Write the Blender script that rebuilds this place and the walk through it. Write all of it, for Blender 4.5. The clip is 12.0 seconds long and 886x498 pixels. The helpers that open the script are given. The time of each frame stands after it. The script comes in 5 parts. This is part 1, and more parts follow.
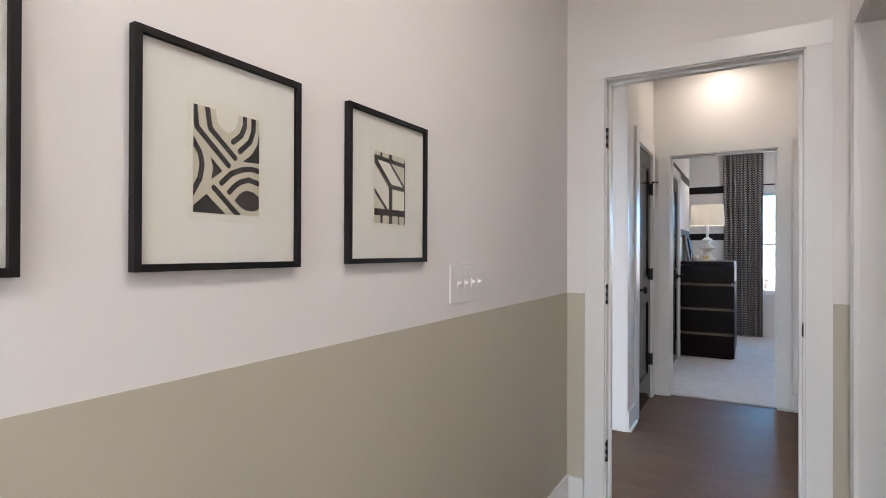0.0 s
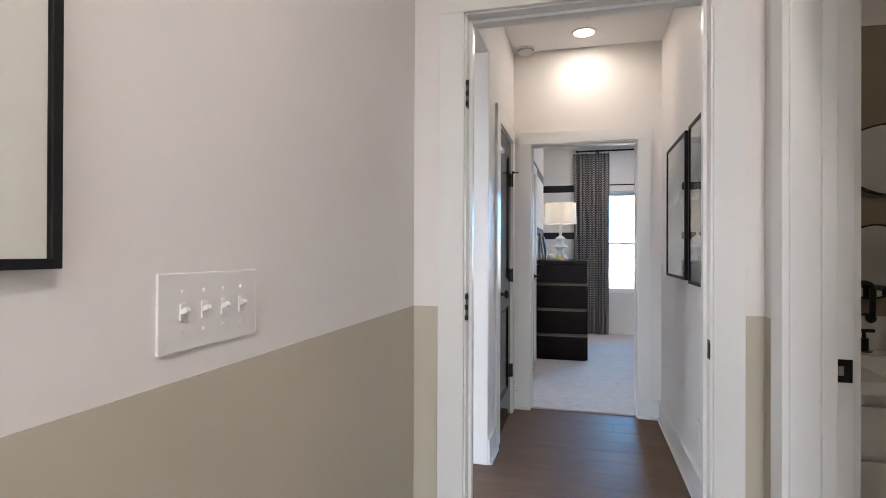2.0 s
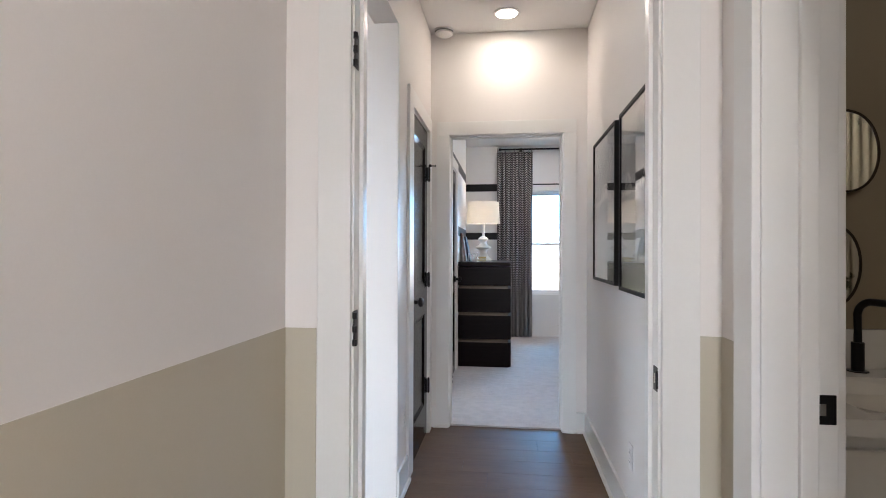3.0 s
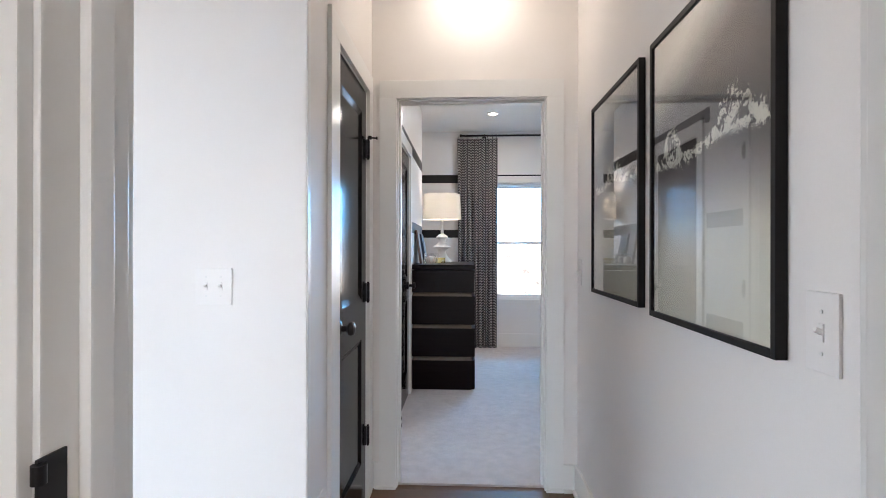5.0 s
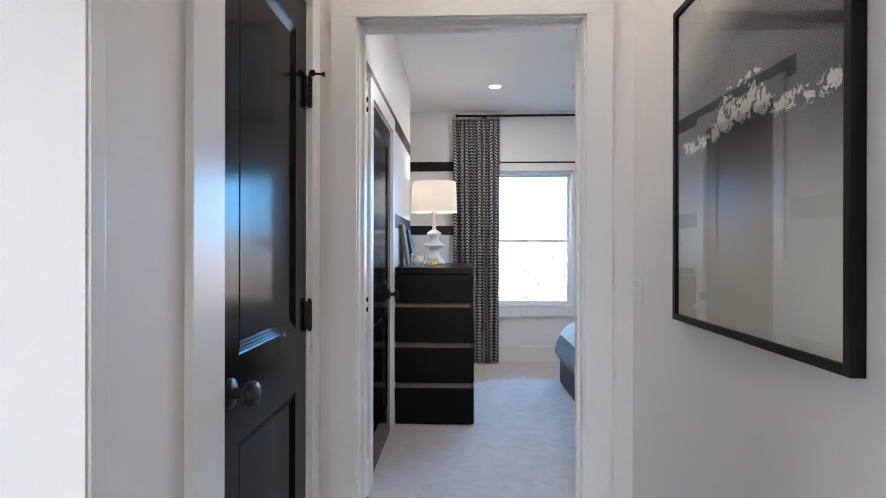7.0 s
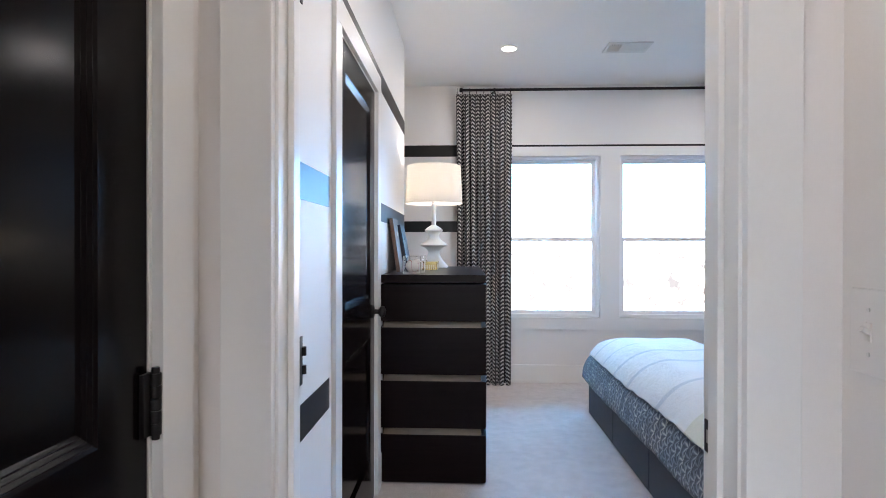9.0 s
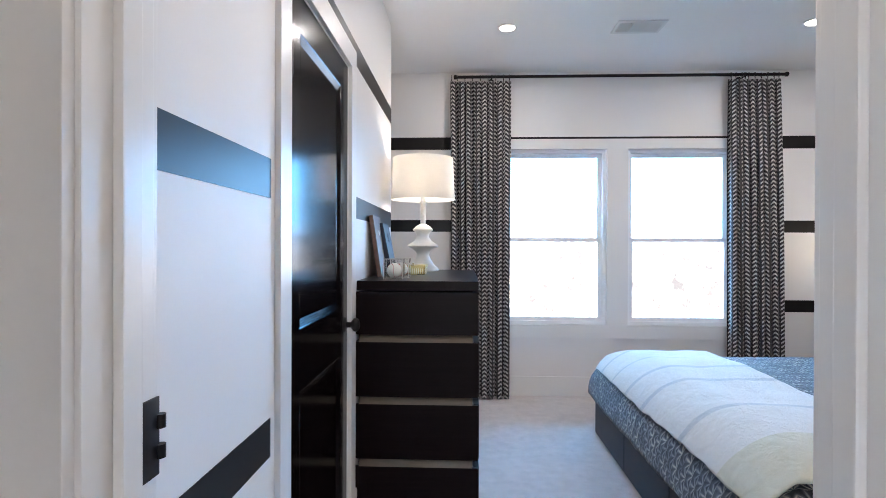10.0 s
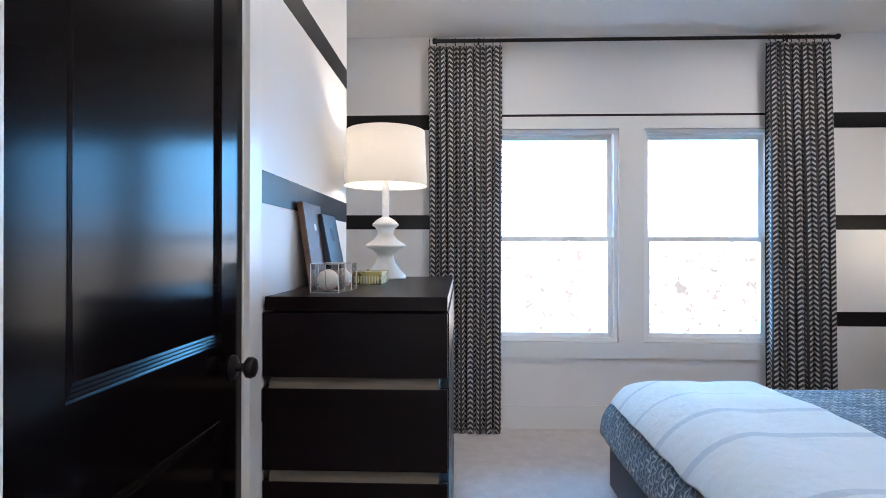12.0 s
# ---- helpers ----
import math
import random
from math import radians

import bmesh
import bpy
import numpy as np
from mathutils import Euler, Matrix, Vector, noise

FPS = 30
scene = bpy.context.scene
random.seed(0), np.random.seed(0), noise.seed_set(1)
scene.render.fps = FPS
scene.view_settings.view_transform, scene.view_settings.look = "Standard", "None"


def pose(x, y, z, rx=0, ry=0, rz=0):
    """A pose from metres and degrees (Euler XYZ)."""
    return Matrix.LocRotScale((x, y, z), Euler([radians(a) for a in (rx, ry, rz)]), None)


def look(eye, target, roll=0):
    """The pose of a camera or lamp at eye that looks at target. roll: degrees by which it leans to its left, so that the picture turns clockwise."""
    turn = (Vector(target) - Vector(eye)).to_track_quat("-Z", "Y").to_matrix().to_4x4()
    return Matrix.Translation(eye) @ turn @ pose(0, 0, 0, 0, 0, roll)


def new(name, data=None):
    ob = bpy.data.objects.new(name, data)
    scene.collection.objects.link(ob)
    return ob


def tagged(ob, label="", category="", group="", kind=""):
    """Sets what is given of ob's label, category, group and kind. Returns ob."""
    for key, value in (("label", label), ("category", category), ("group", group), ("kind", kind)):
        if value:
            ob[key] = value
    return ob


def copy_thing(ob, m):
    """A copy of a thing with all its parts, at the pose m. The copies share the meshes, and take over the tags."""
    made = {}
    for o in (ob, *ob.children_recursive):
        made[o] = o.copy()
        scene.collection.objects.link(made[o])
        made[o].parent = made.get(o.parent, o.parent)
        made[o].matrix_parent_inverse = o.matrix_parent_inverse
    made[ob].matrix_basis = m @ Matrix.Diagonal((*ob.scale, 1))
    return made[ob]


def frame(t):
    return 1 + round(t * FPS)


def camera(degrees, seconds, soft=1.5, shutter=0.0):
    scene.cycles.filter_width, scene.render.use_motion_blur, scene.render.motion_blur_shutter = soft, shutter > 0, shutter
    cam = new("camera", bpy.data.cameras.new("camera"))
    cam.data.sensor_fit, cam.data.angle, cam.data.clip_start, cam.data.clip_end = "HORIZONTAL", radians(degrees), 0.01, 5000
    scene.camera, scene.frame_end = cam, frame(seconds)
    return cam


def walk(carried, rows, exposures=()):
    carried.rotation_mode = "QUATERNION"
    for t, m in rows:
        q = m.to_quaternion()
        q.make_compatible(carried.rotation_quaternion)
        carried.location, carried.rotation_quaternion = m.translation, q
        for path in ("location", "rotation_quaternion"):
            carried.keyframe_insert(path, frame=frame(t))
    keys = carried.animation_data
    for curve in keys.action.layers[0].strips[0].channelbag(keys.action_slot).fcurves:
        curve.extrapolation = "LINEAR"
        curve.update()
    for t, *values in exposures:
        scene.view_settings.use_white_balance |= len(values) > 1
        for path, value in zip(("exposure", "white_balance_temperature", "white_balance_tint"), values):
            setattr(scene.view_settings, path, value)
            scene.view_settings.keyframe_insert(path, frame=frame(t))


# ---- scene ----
cam = camera(79.8, 12.0, soft=0.9)
PATH = [
    (0, (0.196, 0.521, 1.227), (-0.804, 2.253, 1.234), 0.2),
    (0.5, (0.142, 0.711, 1.23), (-0.781, 2.486, 1.238), 0.2),
    (1, (0.089, 0.897, 1.224), (-0.727, 2.723, 1.232), 0.2),
    (1.5, (0.032, 1.091, 1.23), (-0.657, 2.969, 1.238), 0.2),
    (2, (0.005, 1.279, 1.219), (-0.506, 3.212, 1.226), 0.2),
    (2.5, (0.01, 1.496, 1.223), (-0.339, 3.466, 1.231), 0.2),
    (3, (0.015, 1.709, 1.231), (-0.225, 3.695, 1.239), 0.2),
    (5, (-0.022, 2.632, 1.252), (-0.109, 4.631, 1.253), 0.1),
    (5.5, (-0.013, 2.859, 1.244), (-0.098, 4.858, 1.246), 0.2),
    (6, (-0.034, 3.116, 1.25), (-0.115, 5.114, 1.251), 0.3),
    (6.5, (-0.043, 3.343, 1.254), (-0.118, 5.342, 1.256), 0.2),
    (7, (-0.022, 3.584, 1.25), (-0.097, 5.582, 1.248), 0.1),
    (9, (-0.066, 4.508, 1.265), (-0.143, 6.507, 1.256), 0.1),
    (9.5, (-0.03, 4.719, 1.268), (-0.11, 6.718, 1.261), 0.1),
    (10, (-0.013, 4.905, 1.271), (-0.093, 6.904, 1.263), 0.2),
    (10.5, (-0.012, 5.115, 1.271), (-0.093, 7.113, 1.264), 0.1),
    (11, (-0.005, 5.292, 1.269), (-0.084, 7.291, 1.263), 0.1),
    (11.5, (0.055, 5.481, 1.259), (-0.027, 7.48, 1.254), 0.1),
    (12, (0.093, 5.704, 1.259), (0.025, 7.703, 1.261), 0.1),
]
walk(cam, [(t, look(eye, target, roll)) for t, eye, target, roll in PATH],
     exposures=[(0.0, 0.03, 6450, 14), (1.5, 0.17, 6450, 14), (3.0, 0.33, 6450, 14), (5.0, 0.40, 6450, 14), (7.0, 0.42, 6400, 14), (9.5, 0.66, 6370, 15), (10.6, 0.52, 6370, 15), (12.0, 0.45, 6370, 15)])

# ---- world and large lights ----
world = bpy.data.worlds.new("world")
scene.world = world
world.use_nodes = True
wn = world.node_tree.nodes
sky = wn.new("ShaderNodeTexSky")
sky.sky_type = "NISHITA"
sky.sun_disc = False
sky.sun_elevation, sky.sun_rotation = radians(48), radians(150)
world.node_tree.links.new(sky.outputs[0], wn["Background"].inputs[0])
wn["Background"].inputs[1].default_value = 0.12

sun = new("sun", bpy.data.lights.new("sun", "SUN"))
sun.data.energy, sun.data.angle, sun.data.color = 3.0, radians(0.5), (1.0, 0.95, 0.88)
sun.matrix_world = look((0, -20, 30), (6, 0, 0))

WARM = (1.0, 0.89, 0.75)
SOFT = (1.0, 0.93, 0.86)


def ceiling_lamp_light(x, y, z, watts, colour=WARM):
    """The light of a recessed can, a small disc that faces down."""
    d = bpy.data.lights.new("downlight", "AREA")
    d.shape, d.size, d.energy, d.color = "DISK", 0.13, watts, colour
    ob = new("downlight", d)
    ob.matrix_world = pose(x, y, z, 0, 0, 0)
    return ob


CEIL = 2.755
HALL_CAN = (0.008, 5.11)
BED_R = 0.74
# The two at y 6.35 are unseen, added to match the far pair.
BED_CANS = [(0.272, 8.50), (2.27, 8.47), (0.272, 6.35), (2.27, 6.35)]
# Out of view, added and placed to light the vestibule walls.
FOYER_UNSEEN_CANS = [(0.37, 1.35), (0.37, -0.55)]
ceiling_lamp_light(*HALL_CAN, CEIL - 0.012, 3.3)
for cx, cy in BED_CANS:
    ceiling_lamp_light(cx, cy, CEIL - 0.012, 6.2, SOFT)
for (cx, cy), watts in zip(FOYER_UNSEEN_CANS, (10.8, 12.5)):
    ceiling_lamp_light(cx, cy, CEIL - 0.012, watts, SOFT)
# Unseen lamp added to light the bathroom.
ceiling_lamp_light(1.6, 2.2, CEIL - 0.012, 3.5)

# ---- materials ----


def nodes_of(name):
    m = bpy.data.materials.new(name)
    m.use_nodes = True
    nt = m.node_tree
    return m, nt, nt.nodes["Principled BSDF"]


def ramp(nt, fac, stops):
    r = nt.nodes.new("ShaderNodeValToRGB")
    while len(r.color_ramp.elements) < len(stops):
        r.color_ramp.elements.new(0.5)
    for e, (p, c) in zip(r.color_ramp.elements, stops):
        e.position, e.color = p, (*c, 1)
    nt.links.new(fac, r.inputs[0])
    return r.outputs[0]


def coords(nt, scale=(1, 1, 1), kind="Object"):
    t = nt.nodes.new("ShaderNodeTexCoord")
    mp = nt.nodes.new("ShaderNodeMapping")
    mp.inputs["Scale"].default_value = scale
    nt.links.new(t.outputs[kind], mp.inputs[0])
    return mp.outputs[0]


def noise_tex(nt, vec, scale, detail=4, rough=0.55):
    n = nt.nodes.new("ShaderNodeTexNoise")
    n.inputs["Scale"].default_value, n.inputs["Detail"].default_value, n.inputs["Roughness"].default_value = scale, detail, rough
    nt.links.new(vec, n.inputs["Vector"])
    return n.outputs[0]


def bump(nt, bsdf, height, strength, distance=0.002):
    b = nt.nodes.new("ShaderNodeBump")
    b.inputs["Strength"].default_value, b.inputs["Distance"].default_value = strength, distance
    nt.links.new(height, b.inputs["Height"])
    nt.links.new(b.outputs[0], bsdf.inputs["Normal"])


def mix_col(nt, fac, a, b, mode="MIX"):
    m = nt.nodes.new("ShaderNodeMix")
    m.data_type, m.blend_type = "RGBA", mode
    for sock, v in ((m.inputs[0], fac), (m.inputs[6], a), (m.inputs[7], b)):
        if hasattr(v, "node"):
            nt.links.new(v, sock)
        else:
            sock.default_value = v if not isinstance(v, tuple) else (*v, 1)
    return m.outputs[2]


def surface(name, col, rough=0.5, var=0.06, grain=60, blotch=1.5, relief=0.15, depth=0.001, metal=0.0, spec=0.5, coat=0.0, rough_var=0.06):
    """A plain surface with variation at two scales and a fine relief."""
    m, nt, b = nodes_of(name)
    v = coords(nt)
    fine, broad = noise_tex(nt, v, grain), noise_tex(nt, v, blotch, 3)
    dark = tuple(max(0, c * (1 - var)) for c in col)
    lite = tuple(min(1, c * (1 + var)) for c in col)
    a = ramp(nt, broad, [(0.3, dark), (0.7, lite)])
    g = ramp(nt, fine, [(0.25, (1 - var,) * 3), (0.75, (1.0, 1.0, 1.0))])
    nt.links.new(mix_col(nt, 1.0, a, g, "MULTIPLY"), b.inputs["Base Color"])
    rr = nt.nodes.new("ShaderNodeMapRange")
    rr.inputs[3].default_value, rr.inputs[4].default_value = max(0.02, rough - rough_var), min(1, rough + rough_var)
    nt.links.new(broad, rr.inputs[0])
    nt.links.new(rr.outputs[0], b.inputs["Roughness"])
    b.inputs["Metallic"].default_value = metal
    b.inputs["Specular IOR Level"].default_value = spec
    b.inputs["Coat Weight"].default_value = coat
    if relief:
        bump(nt, b, fine, relief, depth)
    return m


def wood(name, dark, lite, rough=0.4, scale=(2, 28, 28), relief=0.2, vary=0.0, spec=0.4):
    m, nt, b = nodes_of(name)
    b.inputs["Specular IOR Level"].default_value = spec
    v = coords(nt, scale)
    if vary:
        info = nt.nodes.new("ShaderNodeObjectInfo")
        add = nt.nodes.new("ShaderNodeVectorMath")
        add.operation = "MULTIPLY_ADD"
        nt.links.new(info.outputs["Random"], add.inputs[0])
        add.inputs[1].default_value = (37, 91, 53)
        nt.links.new(v, add.inputs[2])
        v = add.outputs[0]
    g = noise_tex(nt, v, 1.0, 6, 0.65)
    f = noise_tex(nt, v, 6.0, 3, 0.6)
    c = ramp(nt, g, [(0.3, dark), (0.7, lite)])
    c = mix_col(nt, 0.25, c, ramp(nt, f, [(0.35, dark), (0.65, lite)]))
    if vary:
        k = ramp(nt, info.outputs["Random"], [(0.0, (1 - vary,) * 3), (1.0, (1.0, 1.0, 1.0))])
        c = mix_col(nt, 1.0, c, k, "MULTIPLY")
    nt.links.new(c, b.inputs["Base Color"])
    b.inputs["Roughness"].default_value = rough
    bump(nt, b, f, relief, 0.0006)
    return m


def maths(nt, op, a, b=0.0, c=None):
    n = nt.nodes.new("ShaderNodeMath")
    n.operation = op
    for i, v in enumerate((a, b, c)):
        if v is None:
            continue
        if hasattr(v, "node"):
            nt.links.new(v, n.inputs[i])
        else:
            n.inputs[i].default_value = v
    return n.outputs[0]


def glow(name, col, strength):
    m, nt, b = nodes_of(name)
    b.inputs["Base Color"].default_value = (0.8, 0.8, 0.8, 1)
    b.inputs["Emission Color"].default_value = (*col, 1)
    b.inputs["Emission Strength"].default_value = strength
    return m


def pane_glass(name, tint=(1, 1, 1), rough=0.0):
    m, nt, b = nodes_of(name)
    nt.nodes.remove(b)
    out = nt.nodes["Material Output"]
    tr, gl, lw, mx = (nt.nodes.new("ShaderNode" + k) for k in ("BsdfTransparent", "BsdfGlossy", "LayerWeight", "MixShader"))
    tr.inputs[0].default_value = (*tint, 1)
    gl.inputs["Roughness"].default_value = rough
    lw.inputs[0].default_value = 0.5
    gloss = maths(nt, "MULTIPLY_ADD", maths(nt, "POWER", lw.outputs["Facing"], 4.0), 0.9, 0.024)
    nt.links.new(gloss, mx.inputs[0])
    nt.links.new(tr.outputs[0], mx.inputs[1])
    nt.links.new(gl.outputs[0], mx.inputs[2])
    nt.links.new(mx.outputs[0], out.inputs[0])
    return m


M_WALL = surface("wall_paint", (0.81, 0.775, 0.75), 0.55, 0.02, 260, 0.8, 0.12, 0.0006)
M_BEDWALL = surface("bedroom_wall_paint", (0.80, 0.785, 0.77), 0.5, 0.02, 260, 0.8, 0.12, 0.0006)
M_BEIGE = surface("beige_wall_paint", (0.53, 0.48, 0.385), 0.5, 0.025, 260, 0.8, 0.12, 0.0006)
M_TAUPE = surface("taupe_wall_paint", (0.29, 0.24, 0.165), 0.6, 0.03, 240, 0.8, 0.1, 0.0006)
M_CEIL = surface("ceiling_paint", (0.87, 0.855, 0.84), 0.85, 0.02, 300, 0.7, 0.2, 0.0008)
M_TRIM = surface("trim_paint", (0.80, 0.79, 0.77), 0.28, 0.015, 90, 1.2, 0.04, 0.0004, rough_var=0.015)
M_STRIPE = surface("stripe_paint", (0.010, 0.0095, 0.011), 0.36, 0.1, 250, 1.0, 0.06, 0.0004, spec=0.25)
M_DOOR = surface("door_paint", (0.0042, 0.0027, 0.0030), 0.155, 0.1, 160, 1.4, 0.05, 0.0004, spec=0.092, rough_var=0.03)
M_BLACK = surface("black_metal", (0.010, 0.009, 0.010), 0.33, 0.1, 300, 8, 0.05, 0.0002, spec=0.28)
M_FRAME = surface("black_frame_wood", (0.010, 0.0085, 0.009), 0.5, 0.15, 120, 5, 0.1, 0.0003, spec=0.25)
M_CHEST = wood("dark_stained_veneer", (0.0042, 0.0022, 0.0027), (0.0085, 0.0045, 0.0052), 0.30, (3, 40, 40), 0.08, spec=0.09)
M_GROOVE_GLEAM = wood("groove_gleam_wood", (0.10, 0.08, 0.058), (0.155, 0.124, 0.09), 0.4, (4, 30, 30), 0.08)
M_PLANK = wood("floor_planks", (0.122, 0.070, 0.042), (0.180, 0.108, 0.066), 0.50, (1.6, 16, 16), 0.10, 0.14, spec=0.2)
M_GAP = surface("plank_joint", (0.09, 0.062, 0.046), 0.7, 0.1)
M_VINYL = surface("window_vinyl", (0.90, 0.90, 0.90), 0.3, 0.01, 100, 4, 0.0)
M_PLASTIC = surface("white_plastic", (0.80, 0.77, 0.75), 0.3, 0.01, 100, 4, 0.0)
M_PLASTER = surface("white_plaster", (0.80, 0.79, 0.76), 0.55, 0.04, 90, 12, 0.25, 0.002)
M_MAT = surface("mat_board", (0.80, 0.79, 0.73), 0.7, 0.015, 400, 3, 0.1, 0.0003)
M_PAPER = surface("art_paper", (0.62, 0.58, 0.46), 0.75, 0.05, 200, 12, 0.15, 0.0004)
M_PAPER2 = surface("art_paper_white", (0.78, 0.76, 0.68), 0.75, 0.03, 200, 12, 0.15, 0.0004)
M_INK = surface("black_ink", (0.03, 0.026, 0.026), 0.7, 0.2, 500, 20, 0.2, 0.0004)
M_CAN = glow("lamp_lens", (1.0, 0.93, 0.82), 14.0)
M_GLASS = pane_glass("window_glass")
M_PICGLASS = pane_glass("picture_glass")
M_MIRROR, _nt, _b = nodes_of("mirror")
_b.inputs["Metallic"].default_value, _b.inputs["Roughness"].default_value = 1.0, 0.02
_b.inputs["Base Color"].default_value = (0.86, 0.87, 0.85, 1)
M_BRONZE = surface("mirror_rim", (0.05, 0.035, 0.025), 0.35, 0.1, 200, 6, 0.05, 0.0002, metal=0.7)
M_QUARTZ = surface("white_quartz", (0.78, 0.76, 0.72), 0.2, 0.03, 30, 3, 0.0)
M_VANITY = surface("vanity_paint", (0.70, 0.67, 0.61), 0.35, 0.02, 100, 2, 0.05, 0.0003)
M_OAK = wood("oak", (0.20, 0.13, 0.075), (0.36, 0.25, 0.15), 0.45, (3, 30, 30), 0.2)
M_WALNUT = wood("walnut", (0.10, 0.058, 0.038), (0.20, 0.12, 0.08), 0.45, (3, 30, 30), 0.2)
M_BEAM = wood("beam_wood", (0.06, 0.045, 0.035), (0.13, 0.10, 0.08), 0.6, (3, 12, 12), 0.4)
M_GOLD = surface("gold_metal", (0.46, 0.36, 0.15), 0.28, 0.1, 60, 12, 0.1, 0.0005, metal=1.0)
M_LEATHER = surface("baseball_leather", (0.75, 0.71, 0.64), 0.5, 0.04, 120, 20, 0.2, 0.0005)
M_RED = surface("red_thread", (0.45, 0.04, 0.03), 0.6, 0.1)
M_BEDFRAME = surface("bed_upholstery", (0.030, 0.033, 0.045), 0.55, 0.12, 500, 6, 0.35, 0.0008)
M_NAVY = surface("navy_cover", (0.012, 0.022, 0.04), 0.4, 0.15, 160, 10, 0.1, 0.0004)
M_STEEL = surface("steel", (0.55, 0.54, 0.52), 0.3, 0.05, 150, 8, 0.05, 0.0002, metal=1.0)
M_GRILLE = surface("vent_paint", (0.74, 0.73, 0.71), 0.4, 0.02, 120, 4, 0.0)
# Near-black used in place of the shade inside slots, gaps and ducts.
M_DARK = surface("dark_void", (0.02, 0.02, 0.022), 0.8, 0.1, 80, 4, 0.0)
M_GROUND = surface("lawn", (0.07, 0.09, 0.035), 0.9, 0.35, 30, 0.6, 0.5, 0.02)


def make_carpet():
    m, nt, b = nodes_of("carpet")
    v = coords(nt)
    f, g, h = noise_tex(nt, v, 420, 3, 0.7), noise_tex(nt, v, 14, 4, 0.6), noise_tex(nt, v, 1.6, 3)
    c = ramp(nt, f, [(0.25, (0.58, 0.53, 0.515)), (0.75, (0.87, 0.805, 0.785))])
    c = mix_col(nt, 1.0, c, ramp(nt, g, [(0.34, (0.86, 0.86, 0.86)), (0.66, (1.0, 1.0, 1.0))]), "MULTIPLY")
    c = mix_col(nt, 1.0, c, ramp(nt, h, [(0.35, (0.93, 0.93, 0.93)), (0.65, (1.0, 1.0, 1.0))]), "MULTIPLY")
    nt.links.new(c, b.inputs["Base Color"])
    b.inputs["Roughness"].default_value = 0.95
    b.inputs["Specular IOR Level"].default_value = 0.15
    b.inputs["Sheen Weight"].default_value = 0.25
    add = nt.nodes.new("ShaderNodeMath")
    nt.links.new(f, add.inputs[0])
    nt.links.new(g, add.inputs[1])
    bump(nt, b, add.outputs[0], 0.8, 0.008)
    return m


M_CARPET = make_carpet()


def make_curtain_cloth():
    """Columns of woven light chevrons on dark cloth, laid out on the cloth's own metres."""
    m, nt, b = nodes_of("chevron_cloth")
    t = nt.nodes.new("ShaderNodeUVMap")
    sep = nt.nodes.new("ShaderNodeSeparateXYZ")
    nt.links.new(t.outputs[0], sep.inputs[0])
    u, v = sep.outputs[0], sep.outputs[1]
    col = maths(nt, "FRACT", maths(nt, "MULTIPLY", u, 1 / 0.041))
    off = maths(nt, "ABSOLUTE", maths(nt, "SUBTRACT", col, 0.5))
    zig = maths(nt, "FRACT", maths(nt, "ADD", maths(nt, "MULTIPLY", v, 1 / 0.034), maths(nt, "MULTIPLY", off, 1.6)))
    line = maths(nt, "GREATER_THAN", zig, 0.58)
    inside = maths(nt, "LESS_THAN", off, 0.38)
    rib = maths(nt, "GREATER_THAN", off, 0.012)
    on = maths(nt, "MULTIPLY", maths(nt, "MULTIPLY", line, inside), rib)
    fuzz = noise_tex(nt, t.outputs[0], 900, 2)
    light = ramp(nt, fuzz, [(0.3, (0.32, 0.31, 0.305)), (0.7, (0.56, 0.545, 0.535))])
    dark = ramp(nt, fuzz, [(0.3, (0.014, 0.013, 0.015)), (0.7, (0.032, 0.03, 0.032))])
    nt.links.new(mix_col(nt, on, dark, light), b.inputs["Base Color"])
    b.inputs["Roughness"].default_value = 0.85
    b.inputs["Sheen Weight"].default_value = 0.2
    bump(nt, b, maths(nt, "ADD", on, maths(nt, "MULTIPLY", fuzz, 0.5)), 0.4, 0.001)
    return m


M_CURTAIN = make_curtain_cloth()


